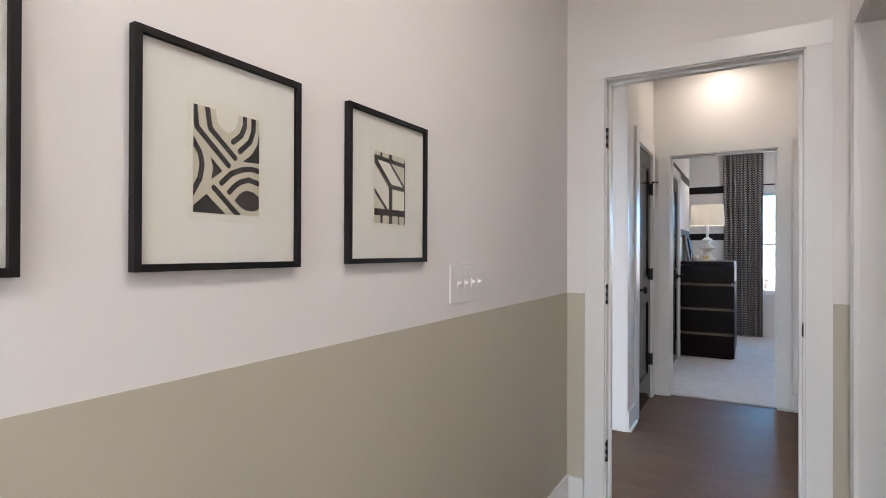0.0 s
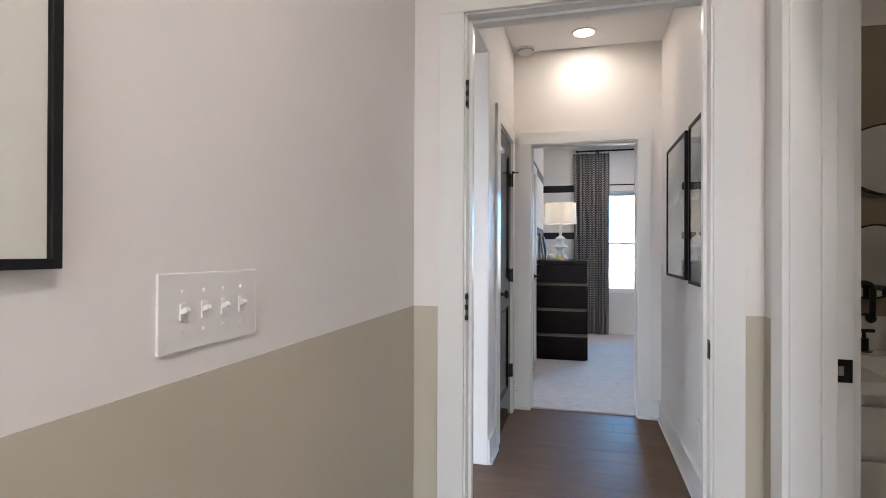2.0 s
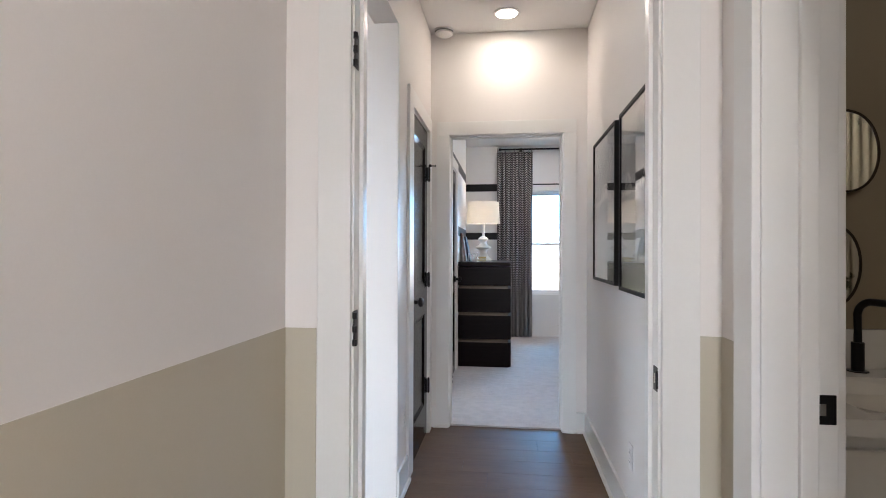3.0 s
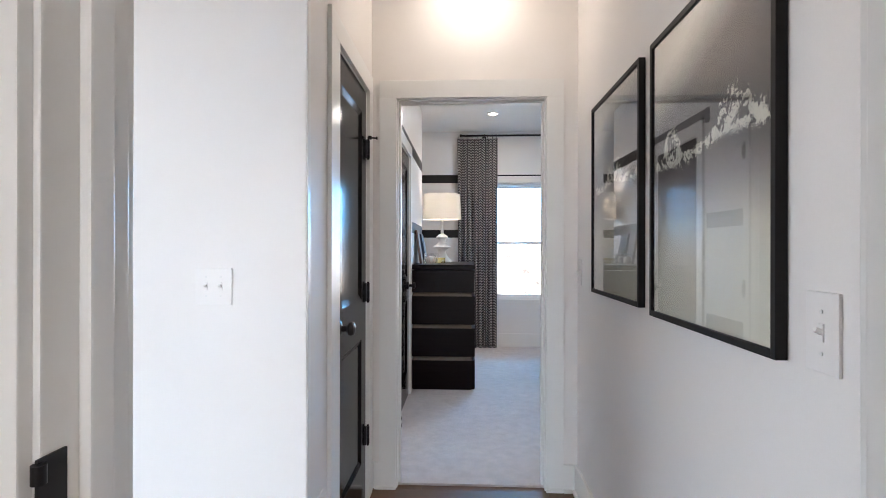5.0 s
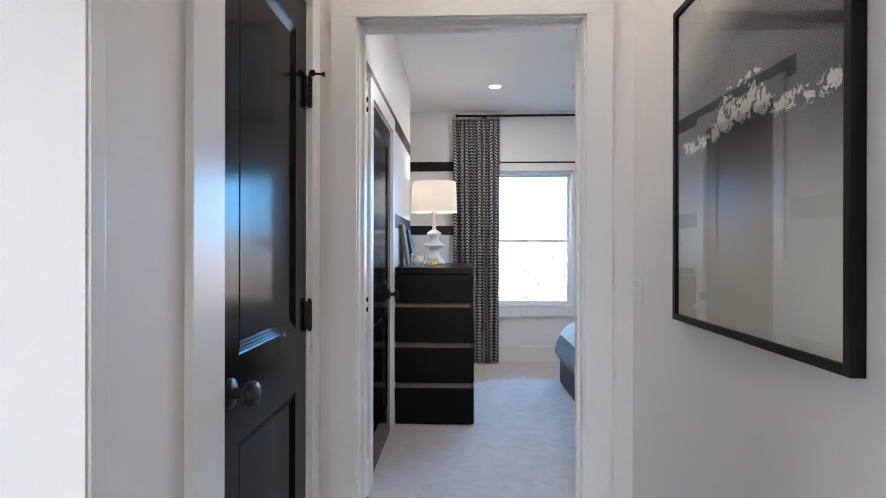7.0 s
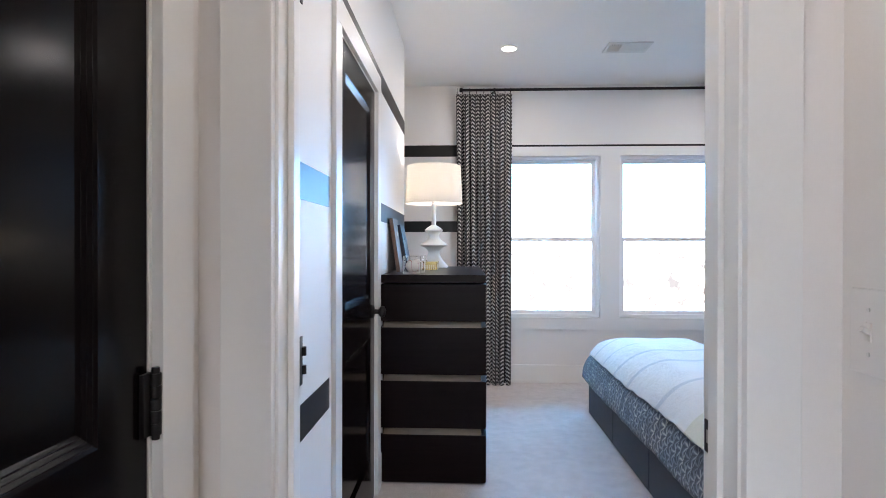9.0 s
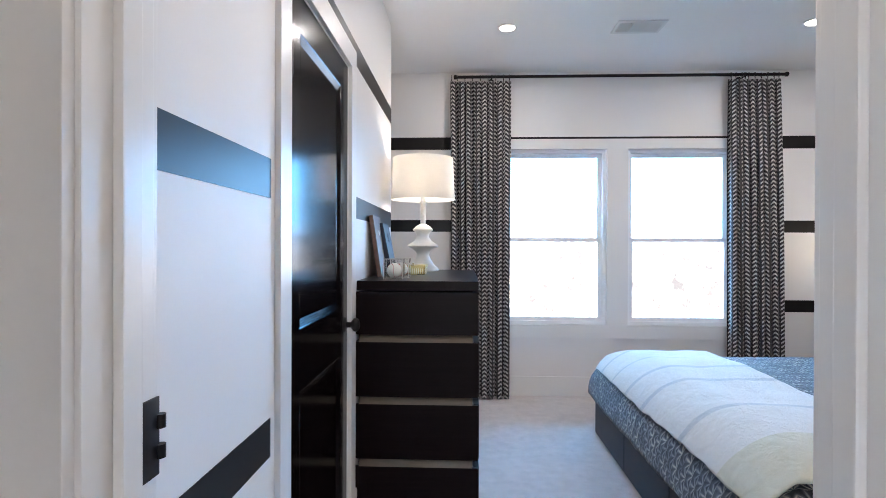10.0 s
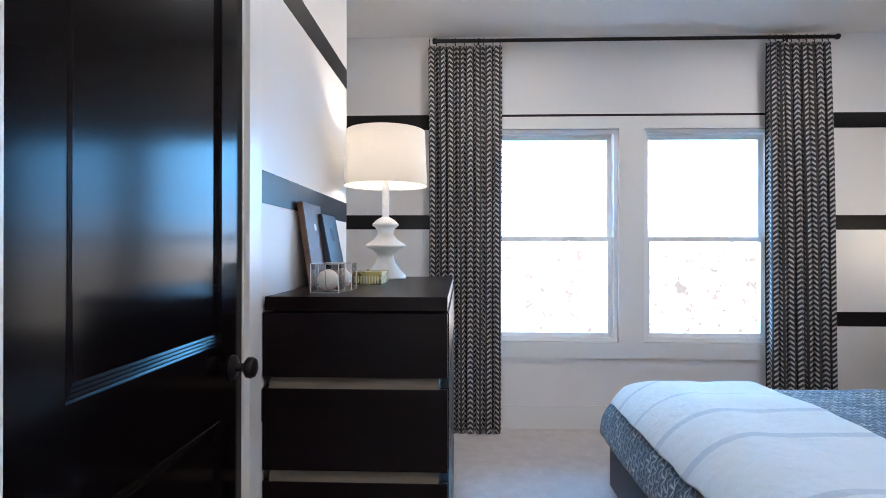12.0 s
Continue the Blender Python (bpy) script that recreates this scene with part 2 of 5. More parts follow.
def make_quilt():
    """Blue-grey cover printed with staggered rows of small rayed fans."""
    m, nt, b = nodes_of("quilt_cloth")
    t = nt.nodes.new("ShaderNodeUVMap")
    wob = nt.nodes.new("ShaderNodeVectorMath")
    wob.operation = "MULTIPLY_ADD"
    nz = nt.nodes.new("ShaderNodeTexNoise")
    nz.inputs["Scale"].default_value = 14
    nt.links.new(t.outputs[0], nz.inputs["Vector"])
    nt.links.new(nz.outputs["Color"], wob.inputs[0])
    wob.inputs[1].default_value = (0.030, 0.026, 0)
    nt.links.new(t.outputs[0], wob.inputs[2])
    sep = nt.nodes.new("ShaderNodeSeparateXYZ")
    nt.links.new(wob.outputs[0], sep.inputs[0])
    u, v = maths(nt, "MULTIPLY", sep.outputs[0], 1 / 0.062), maths(nt, "MULTIPLY", sep.outputs[1], 1 / 0.042)
    row = maths(nt, "FLOOR", v)
    su = maths(nt, "MULTIPLY_ADD", row, 0.5, u)
    x = maths(nt, "SUBTRACT", maths(nt, "FRACT", su), 0.5)
    y = maths(nt, "FRACT", v)
    ang = maths(nt, "ARCTAN2", x, maths(nt, "ADD", y, 0.02))
    ray = maths(nt, "ABSOLUTE", maths(nt, "SUBTRACT", maths(nt, "FRACT", maths(nt, "MULTIPLY", ang, 1.35)), 0.5))
    r = maths(nt, "SQRT", maths(nt, "ADD", maths(nt, "MULTIPLY", x, x), maths(nt, "MULTIPLY", maths(nt, "MULTIPLY", y, y), 0.45)))
    fan = maths(nt, "SUBTRACT", maths(nt, "MULTIPLY", ray, 2.0), maths(nt, "MULTIPLY", maths(nt, "SUBTRACT", r, 0.45), 0.9))
    cell = nt.nodes.new("ShaderNodeTexWhiteNoise")
    cell.noise_dimensions = "2D"
    cv = nt.nodes.new("ShaderNodeCombineXYZ")
    nt.links.new(maths(nt, "FLOOR", su), cv.inputs[0])
    nt.links.new(row, cv.inputs[1])
    nt.links.new(cv.outputs[0], cell.inputs["Vector"])
    fuzz = noise_tex(nt, t.outputs[0], 420, 3)
    val = maths(nt, "ADD", fan, maths(nt, "MULTIPLY", maths(nt, "SUBTRACT", fuzz, 0.5), 0.5))
    c1 = ramp(nt, val, [(0.22, (0.012, 0.013, 0.019)), (0.62, (0.085, 0.092, 0.115)), (1.1, (0.44, 0.40, 0.34))])
    c2 = ramp(nt, cell.outputs[0], [(0.0, (0.20, 0.22, 0.28)), (0.5, (0.66, 0.68, 0.74)), (1.0, (1.15, 1.08, 0.98))])
    nt.links.new(mix_col(nt, 1.0, c1, c2, "MULTIPLY"), b.inputs["Base Color"])
    b.inputs["Roughness"].default_value = 0.8
    b.inputs["Sheen Weight"].default_value = 0.2
    bump(nt, b, val, 0.5, 0.004)
    return m


M_QUILT = make_quilt()


def make_throw():
    """White woven throw with pairs of thin grey stripes across its width."""
    m, nt, b = nodes_of("throw_cloth")
    t = nt.nodes.new("ShaderNodeUVMap")
    sep = nt.nodes.new("ShaderNodeSeparateXYZ")
    nt.links.new(t.outputs[0], sep.inputs[0])
    wob = noise_tex(nt, t.outputs[0], 5, 2)
    v = maths(nt, "ADD", sep.outputs[1], maths(nt, "MULTIPLY", wob, 0.012))
    on = 0.0
    for c, half in ((1.68, 0.011), (1.44, 0.009), (1.17, 0.019), (0.91, 0.019), (0.44, 0.019)):
        on = maths(nt, "MAXIMUM", maths(nt, "LESS_THAN", maths(nt, "ABSOLUTE", maths(nt, "SUBTRACT", v, c)), half), on)
    cream = maths(nt, "LESS_THAN", v, 0.12)
    f = noise_tex(nt, t.outputs[0], 260, 4, 0.7)
    base = ramp(nt, f, [(0.25, (0.56, 0.53, 0.495)), (0.75, (0.77, 0.735, 0.685))])
    grey = ramp(nt, f, [(0.25, (0.42, 0.42, 0.42)), (0.75, (0.56, 0.56, 0.56))])
    base = mix_col(nt, cream, base, (0.58, 0.55, 0.42))
    nt.links.new(mix_col(nt, on, base, grey), b.inputs["Base Color"])
    b.inputs["Roughness"].default_value = 0.9
    b.inputs["Sheen Weight"].default_value = 0.3
    g = noise_tex(nt, t.outputs[0], 22, 4, 0.6)
    bump(nt, b, maths(nt, "MULTIPLY_ADD", g, 2.5, f), 0.7, 0.006)
    return m


M_THROW = make_throw()


def make_shade():
    m, nt, b = nodes_of("lamp_shade_linen")
    v = coords(nt, (1, 1, 1))
    f = noise_tex(nt, v, 350, 3)
    nt.links.new(ramp(nt, f, [(0.3, (0.74, 0.71, 0.66)), (0.7, (0.82, 0.80, 0.76))]), b.inputs["Base Color"])
    b.inputs["Roughness"].default_value = 0.85
    tl = nt.nodes.new("ShaderNodeBsdfTranslucent")
    tl.inputs[0].default_value = (0.86, 0.84, 0.80, 1)
    mx = nt.nodes.new("ShaderNodeMixShader")
    mx.inputs[0].default_value = 0.45
    out = nt.nodes["Material Output"]
    nt.links.new(b.outputs[0], mx.inputs[1])
    nt.links.new(tl.outputs[0], mx.inputs[2])
    nt.links.new(mx.outputs[0], out.inputs[0])
    bump(nt, b, f, 0.2, 0.001)
    return m


M_SHADE = make_shade()


def make_backdrop(name, sky_col, low, high):
    """Bright sky over pale sunlit woods, far outside the windows."""
    m, nt, b = nodes_of(name)
    nt.nodes.remove(b)
    em = nt.nodes.new("ShaderNodeEmission")
    v = coords(nt)
    sep = nt.nodes.new("ShaderNodeSeparateXYZ")
    nt.links.new(v, sep.inputs[0])
    n1 = noise_tex(nt, v, 0.55, 8, 0.72)
    edge = maths(nt, "ADD", sep.outputs[2], maths(nt, "MULTIPLY", maths(nt, "SUBTRACT", n1, 0.5), 4.5))
    k = nt.nodes.new("ShaderNodeMapRange")
    k.inputs[1].default_value, k.inputs[2].default_value = 0.2, 2.4
    nt.links.new(edge, k.inputs[0])
    n2 = noise_tex(nt, v, 2.6, 9, 0.75)
    woods = ramp(nt, n2, [(0.31, (0.16, 0.13, 0.10)), (0.40, (0.75, 0.66, 0.55)), (0.6, (1.0, 0.92, 0.82))])
    c = mix_col(nt, k.outputs[0], woods, sky_col)
    nt.links.new(c, em.inputs[0])
    st = nt.nodes.new("ShaderNodeMapRange")
    st.inputs[3].default_value, st.inputs[4].default_value = low, high
    nt.links.new(k.outputs[0], st.inputs[0])
    tw = ramp(nt, n2, [(0.435, (1.0, 1.0, 1.0)), (0.485, (0.0, 0.0, 0.0))])
    fade = nt.nodes.new("ShaderNodeMapRange")
    fade.inputs[1].default_value, fade.inputs[2].default_value, fade.inputs[3].default_value, fade.inputs[4].default_value = 1.2, 5.0, 1.0, 0.0
    nt.links.new(sep.outputs[2], fade.inputs[0])
    twig = maths(nt, "MULTIPLY", tw, fade.outputs[0])
    bark = ramp(nt, noise_tex(nt, v, 1.1, 3), [(0.4, (0.80, 0.77, 0.76)), (0.6, (1.0, 0.88, 0.84))])
    nt.links.new(mix_col(nt, twig, c, bark), em.inputs[0])
    dim = maths(nt, "MULTIPLY_ADD", twig, maths(nt, "SUBTRACT", 0.72, st.outputs[0]), st.outputs[0])
    nt.links.new(dim, em.inputs[1])
    nt.links.new(em.outputs[0], nt.nodes["Material Output"].inputs[0])
    return m


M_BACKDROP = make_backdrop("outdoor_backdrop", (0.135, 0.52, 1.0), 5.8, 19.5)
# Unseen glow that lights living room and vestibule, kept whiter than the sky.
M_BACKDROP_WHITER = make_backdrop("whiter_light_backdrop", (0.68, 0.85, 1.0), 5.5, 11.6)

# ---- building helpers ----


def block(bm, x0, x1, y0, y1, z0, z1, bevel=0.0):
    """A box between two corners, with its edges eased by bevel."""
    r = bmesh.ops.create_cube(bm, size=1, matrix=Matrix.Translation(((x0 + x1) / 2, (y0 + y1) / 2, (z0 + z1) / 2)) @ Matrix.Diagonal((x1 - x0, y1 - y0, z1 - z0, 1)))
    if bevel:
        es = list({e for v in r["verts"] for e in v.link_edges})
        bmesh.ops.bevel(bm, geom=es, offset=bevel, segments=2, profile=0.7, affect="EDGES")


def rod(bm, a, b, r, r2=None, seg=16):
    """A round bar from a to b."""
    a, b = Vector(a), Vector(b)
    m = Matrix.Translation((a + b) / 2) @ (b - a).to_track_quat("Z", "Y").to_matrix().to_4x4()
    bmesh.ops.create_cone(bm, cap_ends=True, segments=seg, radius1=r, radius2=r if r2 is None else r2, depth=(b - a).length, matrix=m)


def lathe(bm, profile, seg=40, m=Matrix.Identity(4)):
    """Turn a profile of (radius, height) about z."""
    rings = []
    for r, z in profile:
        rings.append([bm.verts.new(m @ Vector((r * math.cos(2 * math.pi * k / seg), r * math.sin(2 * math.pi * k / seg), z))) for k in range(seg)])
    for lo, hi in zip(rings, rings[1:]):
        for k in range(seg):
            bm.faces.new((lo[k], lo[(k + 1) % seg], hi[(k + 1) % seg], hi[k]))
    bm.faces.new(rings[0][::-1])
    bm.faces.new(rings[-1])


def tube(bm, pts, r, seg=12):
    """A round tube along points."""
    pts = [Vector(p) for p in pts]
    rings = []
    for i, p in enumerate(pts):
        d = (pts[min(i + 1, len(pts) - 1)] - pts[max(i - 1, 0)]).normalized()
        q = d.to_track_quat("Z", "X")
        rings.append([bm.verts.new(p + q @ Vector((r * math.cos(2 * math.pi * k / seg), r * math.sin(2 * math.pi * k / seg), 0))) for k in range(seg)])
    for lo, hi in zip(rings, rings[1:]):
        for k in range(seg):
            bm.faces.new((lo[k], lo[(k + 1) % seg], hi[(k + 1) % seg], hi[k]))
    bm.faces.new(rings[0][::-1])
    bm.faces.new(rings[-1])


def part(name, bm, material, parent=None, label="", smooth=False):
    """Link a bmesh as one mesh object, under a thing if one is given."""
    bmesh.ops.recalc_face_normals(bm, faces=bm.faces)
    me = bpy.data.meshes.new(name)
    bm.to_mesh(me)
    bm.free()
    me.materials.append(material)
    if smooth:
        me.polygons.foreach_set("use_smooth", [True] * len(me.polygons))
        me.set_sharp_from_angle(angle=radians(40))
    ob = new(name, me)
    if parent is not None:
        ob.parent = parent
    if label:
        tagged(ob, label)
    return ob


def boxes(name, material, parent, *bs, bevel=0.0, label=""):
    bm = bmesh.new()
    for b in bs:
        block(bm, *b, bevel=bevel)
    return part(name, bm, material, parent, label)


def thing(name, x, y, z, label, category, group=""):
    ob = new(name)
    ob.location = (x, y, z)
    ob.empty_display_size = 0.05
    return tagged(ob, label, category, group)


def structure(ob, label):
    return tagged(ob, label, kind="structure")


def shift(ob, x, y, z):
    """Move a part's mesh so that its world place stays while it hangs under a thing at x, y, z."""
    ob.data.transform(Matrix.Translation((-x, -y, -z)))
    return ob


def at_home(th):
    """Parts were made in world metres: bring them under the thing's own origin."""
    x, y, z = th.location
    done = set()
    for o in th.children_recursive:
        if o.data and o.data.name not in done:
            done.add(o.data.name)
            shift(o, x, y, z)
    return th

# ---- large structure ----
H = CEIL
DOOR_H = 2.035


def wall(name, label, material, *bs):
    return structure(boxes(name, material, None, *bs), label)


# The vestibule
w_foyer_left = wall("wall_foyer_left", "off-white painted vestibule wall above a beige band", M_WALL, (-0.695, -0.575, -1.3, 3.07, 0, H))
w_door1 = wall("wall_door_1", "off-white wall round the first cased doorway", M_WALL,
               (-0.695, -0.41, 3.07, 3.19, 0, H), (0.405, 0.69, 3.07, 3.19, 0, H), (-0.41, 0.405, 3.07, 3.19, DOOR_H + 0.02, H))
w_foyer_right = wall("wall_foyer_right", "off-white vestibule wall with the bathroom doorway", M_WALL,
                     (0.535, 0.682, -1.3, 2.09, 0, H), (0.535, 0.682, 2.89, 3.07, 0, H), (0.535, 0.682, 2.09, 2.89, DOOR_H + 0.02, H))
# Unseen wall; its opening is added to let light in from behind.
wall("wall_foyer_back", "unseen off-white wall behind the vestibule, left open to admit daylight", M_WALL,
     (-0.695, -0.5, -1.42, -1.3, 0, H), (0.5, 0.69, -1.42, -1.3, 0, H), (-0.5, 0.5, -1.42, -1.3, 0, 0.1), (-0.5, 0.5, -1.42, -1.3, 2.3, H))
# The hall
w_hall_left = wall("wall_hall_left", "off-white hall wall with a wide opening and a closet door", M_WALL,
                   (-0.64, -0.52, 3.19, 3.26, 0, H), (-0.64, -0.52, 3.26, 4.265, 2.355, H), (-0.64, -0.52, 4.385, 4.625, 0, H),
                   (-0.64, -0.52, 5.277, 5.40, 0, H), (-0.64, -0.52, 4.625, 5.277, DOOR_H + 0.02, H))
boxes("corner_bead", M_TRIM, w_hall_left, (-0.530, -0.516, 4.270, 4.300, 0.14, 2.355), bevel=0.002, label="white painted corner bead")
wall("wall_closet_end", "bright white wall end facing the living room", M_WALL, (-1.25, -0.52, 4.265, 4.385, 0, H))
wall("wall_living_east", "white wall between living room and closets", M_WALL, (-1.25, -1.09, 4.385, 9.43, 0, H))
wall("wall_hall_right", "off-white hall wall hung with two framed prints", M_WALL, (0.555, 0.675, 3.19, 5.40, 0, H))
# The bedroom
wall("wall_door_2", "off-white wall round the bedroom doorway", M_WALL,
               (-1.09, -0.40, 5.40, 5.52, 0, H), (0.405, 3.25, 5.40, 5.52, 0, H), (-0.40, 0.405, 5.40, 5.52, DOOR_H + 0.02, H))
w_bed_left = wall("wall_bedroom_left", "white bedroom wall with black painted stripes", M_BEDWALL,
                  (-0.63, -0.51, 5.52, 6.35, 0, H), (-0.63, -0.51, 7.17, 8.47, 0, H), (-0.63, -0.51, 6.35, 7.17, DOOR_H + 0.02, H))
wall("wall_bedroom_return", "white closet end wall in the bedroom", M_BEDWALL, (-1.09, -0.632, 8.35, 8.468, 0, H))
WY = 9.43
W1, W2 = (0.305, 1.187), (1.36, 2.243)
WZ0, WZ1 = 0.615, 2.10
w_bed_far = wall("wall_bedroom_window", "white bedroom window wall with black painted stripes", M_BEDWALL,
                 (-1.197, W1[0], WY, WY + 0.16, 0, H), (W1[1], W2[0], WY, WY + 0.16, WZ0, WZ1), (W2[1], 3.25, WY, WY + 0.16, 0, H),
                 (W1[0], W2[1], WY, WY + 0.16, 0, WZ0), (W1[0], W2[1], WY, WY + 0.16, WZ1, H))
w_bed_right = wall("wall_bedroom_right", "white bedroom wall with black painted stripes", M_BEDWALL, (3.13, 3.25, 5.52, WY, 0, H))
# The bathroom
wall("wall_bath_vanity", "taupe bathroom wall behind the vanity", M_TAUPE, (0.677, 2.72, 3.52, 3.64, 0, 2.036))
wall("wall_bath_soffit", "cream painted band above the vanity wall", M_WALL, (0.677, 2.72, 3.515, 3.64, 2.036, H))
wall("wall_bath_shower", "pale tiled bathroom wall", M_QUARTZ, (0.682, 2.72, 0.88, 1.0, 0, H))
wall("wall_bath_side", "taupe bathroom side wall", M_TAUPE, (2.6, 2.72, 1.0, 3.515, 0, H))
# The living room beyond the opening
# South and west openings are unseen, placed to throw daylight into the hall.
wall("wall_living_south", "white living room wall, opened wide out of view to admit daylight", M_WALL,
     (-6.5, -3.8, 0.38, 0.5, 0, H), (-0.78, -0.697, 0.38, 0.5, 0, H), (-3.8, -0.78, 0.38, 0.5, 0, 0.15), (-3.8, -0.78, 0.38, 0.5, 2.4, H))
wall("wall_living_west", "white living room wall, opened out of view to admit daylight", M_WALL,
     (-6.62, -6.5, 0.38, 2.2, 0, H), (-6.62, -6.5, 6.4, 10.92, 0, H), (-6.62, -6.5, 2.2, 6.4, 0, 0.3), (-6.62, -6.5, 2.2, 6.4, 2.35, H))
wall("wall_living_north", "white living room wall with a tall window", M_WALL,
     (-6.5, -6.0, 10.8, 10.92, 0, H), (-5.0, -1.197, 10.8, 10.92, 0, H), (-6.0, -5.0, 10.8, 10.92, 0, 0.28), (-6.0, -5.0, 10.8, 10.92, 2.1, H))
wall("wall_living_closer", "white wall closing the living room", M_WALL, (-1.197, -1.09, 9.59, 10.8, 0, H))

structure(boxes("ceiling", M_CEIL, None, (-6.62, 3.25, -2.12, 10.92, H, H + 0.12)), "flat white painted ceiling")
sub = structure(boxes("floor", M_GAP, None, (-6.62, 3.25, -2.12, 10.92, -0.12, -0.004)), "brown wood plank floor with a satin finish")
structure(boxes("floor_carpet", M_CARPET, None, (-1.09, 3.13, 5.435, WY, -0.003, 0.012)), "pale beige cut-pile bedroom carpet")
structure(boxes("ground", M_GROUND, None, (-60, 60, -40, 70, -2.9, -2.6)), "lawn outside the windows")

# Painted bands and stripes
boxes("painted_band", M_BEIGE, w_foyer_left, (-0.575, -0.573, -1.3, 3.07, 0.1, 1.025), label="beige painted lower band")
boxes("painted_band", M_BEIGE, w_door1, (-0.573, -0.488, 3.068, 3.07, 0.1, 1.025), (0.479, 0.533, 3.068, 3.07, 0.1, 1.025), label="beige painted lower band")
boxes("painted_band", M_BEIGE, w_foyer_right, (0.533, 0.535, 2.966, 3.068, 0.1, 1.025), (0.533, 0.535, -1.3, 2.01, 0.1, 1.025), label="beige painted lower band")
STRIPES = [(2.10, 2.20), (1.40, 1.50), (0.737, 0.836)]
for z0, z1 in STRIPES:
    if z1 > 2.15:
        boxes("stripe", M_STRIPE, w_bed_left, (-0.51, -0.5086, 6.2, 8.47, z0, z1))
    else:
        boxes("stripe", M_STRIPE, w_bed_left, (-0.51, -0.5086, 5.538, 6.245, z0 - 0.006, z1 - 0.005))
        boxes("stripe", M_STRIPE, w_bed_left, (-0.51, -0.5086, 7.245, 8.47, z0, z1))
    if z1 > 2.15:
        boxes("stripe", M_STRIPE, w_bed_far, (-1.09, 3.13, WY - 0.003, WY, z0, z1 + 0.005))
    else:
        boxes("stripe", M_STRIPE, w_bed_far, (-1.09, 0.20, WY - 0.003, WY, z0, z1))
        boxes("stripe", M_STRIPE, w_bed_far, (2.345, 3.13, WY - 0.003, WY, z0, z1))
    boxes("stripe", M_STRIPE, w_bed_right, (3.127, 3.13, 5.6, WY - 0.003, z0, z1))

# Baseboards with a shoe moulding


def baseboard(name, *runs, high=0.14):
    bm = bmesh.new()
    for x0, x1, y0, y1 in runs:
        block(bm, x0, x1, y0, y1, 0.0, high, 0.003)
    return structure(part(name, bm, M_TRIM), "white painted baseboard")


def shoe(name, *runs):
    bm = bmesh.new()
    for x0, x1, y0, y1 in runs:
        block(bm, x0, x1, y0, y1, 0.0, 0.018, 0.006)
    return structure(part(name, bm, M_TRIM), "white quarter-round shoe moulding")


T = 0.014
baseboard("baseboard_foyer", (-0.575, -0.575 + T, -1.3, 3.07), (-0.575 + T, -0.49, 3.07 - T, 3.07), (0.48, 0.535 - T, 3.07 - T, 3.07), (0.535 - T, 0.535, 2.966, 3.07), (0.535 - T, 0.535, -1.3, 2.00))
baseboard("baseboard_hall", (-0.52, -0.52 + T, 4.270, 4.51), (-0.52, -0.52 + T, 5.355, 5.40), (0.555 - T, 0.555, 3.19, 5.40), (0.478, 0.555 - T, 5.40 - T, 5.40), (-0.52 + T, -0.474, 5.40 - T, 5.40))
shoe("shoe_hall", (-0.52 + T, -0.52 + T + 0.016, 4.27, 4.515), (0.555 - T - 0.016, 0.555 - T, 3.21, 5.40 - T), (0.478, 0.555 - T - 0.016, 5.384 - T, 5.40 - T), (-0.50, -0.385, 5.372, 5.384), (0.39, 0.478, 5.372, 5.384))
baseboard("baseboard_bedroom", (-0.51, -0.51 + T, 5.62, 6.275), (-0.51, -0.51 + T, 7.245, 8.47), (-1.09, 3.13, WY - T, WY), (3.13 - T, 3.13, 5.52, WY - T), (0.48, 3.13 - T, 5.52, 5.52 + T), high=0.176)

# Doorway linings and casings


def lining_x(tag, x0, x1, y0, y1, far=True):
    """Jambs, stops and flat casings of a doorway through a wall that runs along x."""
    jamb = bmesh.new()
    block(jamb, x0 - 0.02, x0, y0, y1, 0, DOOR_H, 0.002)
    block(jamb, x1, x1 + 0.02, y0, y1, 0, DOOR_H, 0.002)
    block(jamb, x0 - 0.02, x1 + 0.02, y0, y1, DOOR_H, DOOR_H + 0.02, 0.002)
    j = structure(part("door_jamb_" + tag, jamb, M_TRIM), "white painted door lining")
    stop = bmesh.new()
    ym = y0 + 0.045
    block(stop, x0, x0 + 0.012, ym, ym + 0.035, 0, DOOR_H, 0.003)
    block(stop, x1 - 0.012, x1, ym, ym + 0.035, 0, DOOR_H, 0.003)
    block(stop, x0 + 0.012, x1 - 0.012, ym, ym + 0.035, DOOR_H - 0.012, DOOR_H, 0.003)
    part("door_stop", stop, M_TRIM, j)
    for ya, yb in ((y0 - 0.017, y0), (y1, y1 + 0.017)):
        for xa, xb in ((x0 - 0.094, x0 - 0.006), (x1 + 0.006, x1 + 0.094)):
            boxes("casing", M_TRIM, j, (xa, xb, ya, yb, 0, DOOR_H + 0.006), bevel=0.002)
        boxes("casing_head", M_TRIM, j, (x0 - 0.094, x1 + 0.094, ya, yb, DOOR_H + 0.006, DOOR_H + 0.098), bevel=0.002)
    return j


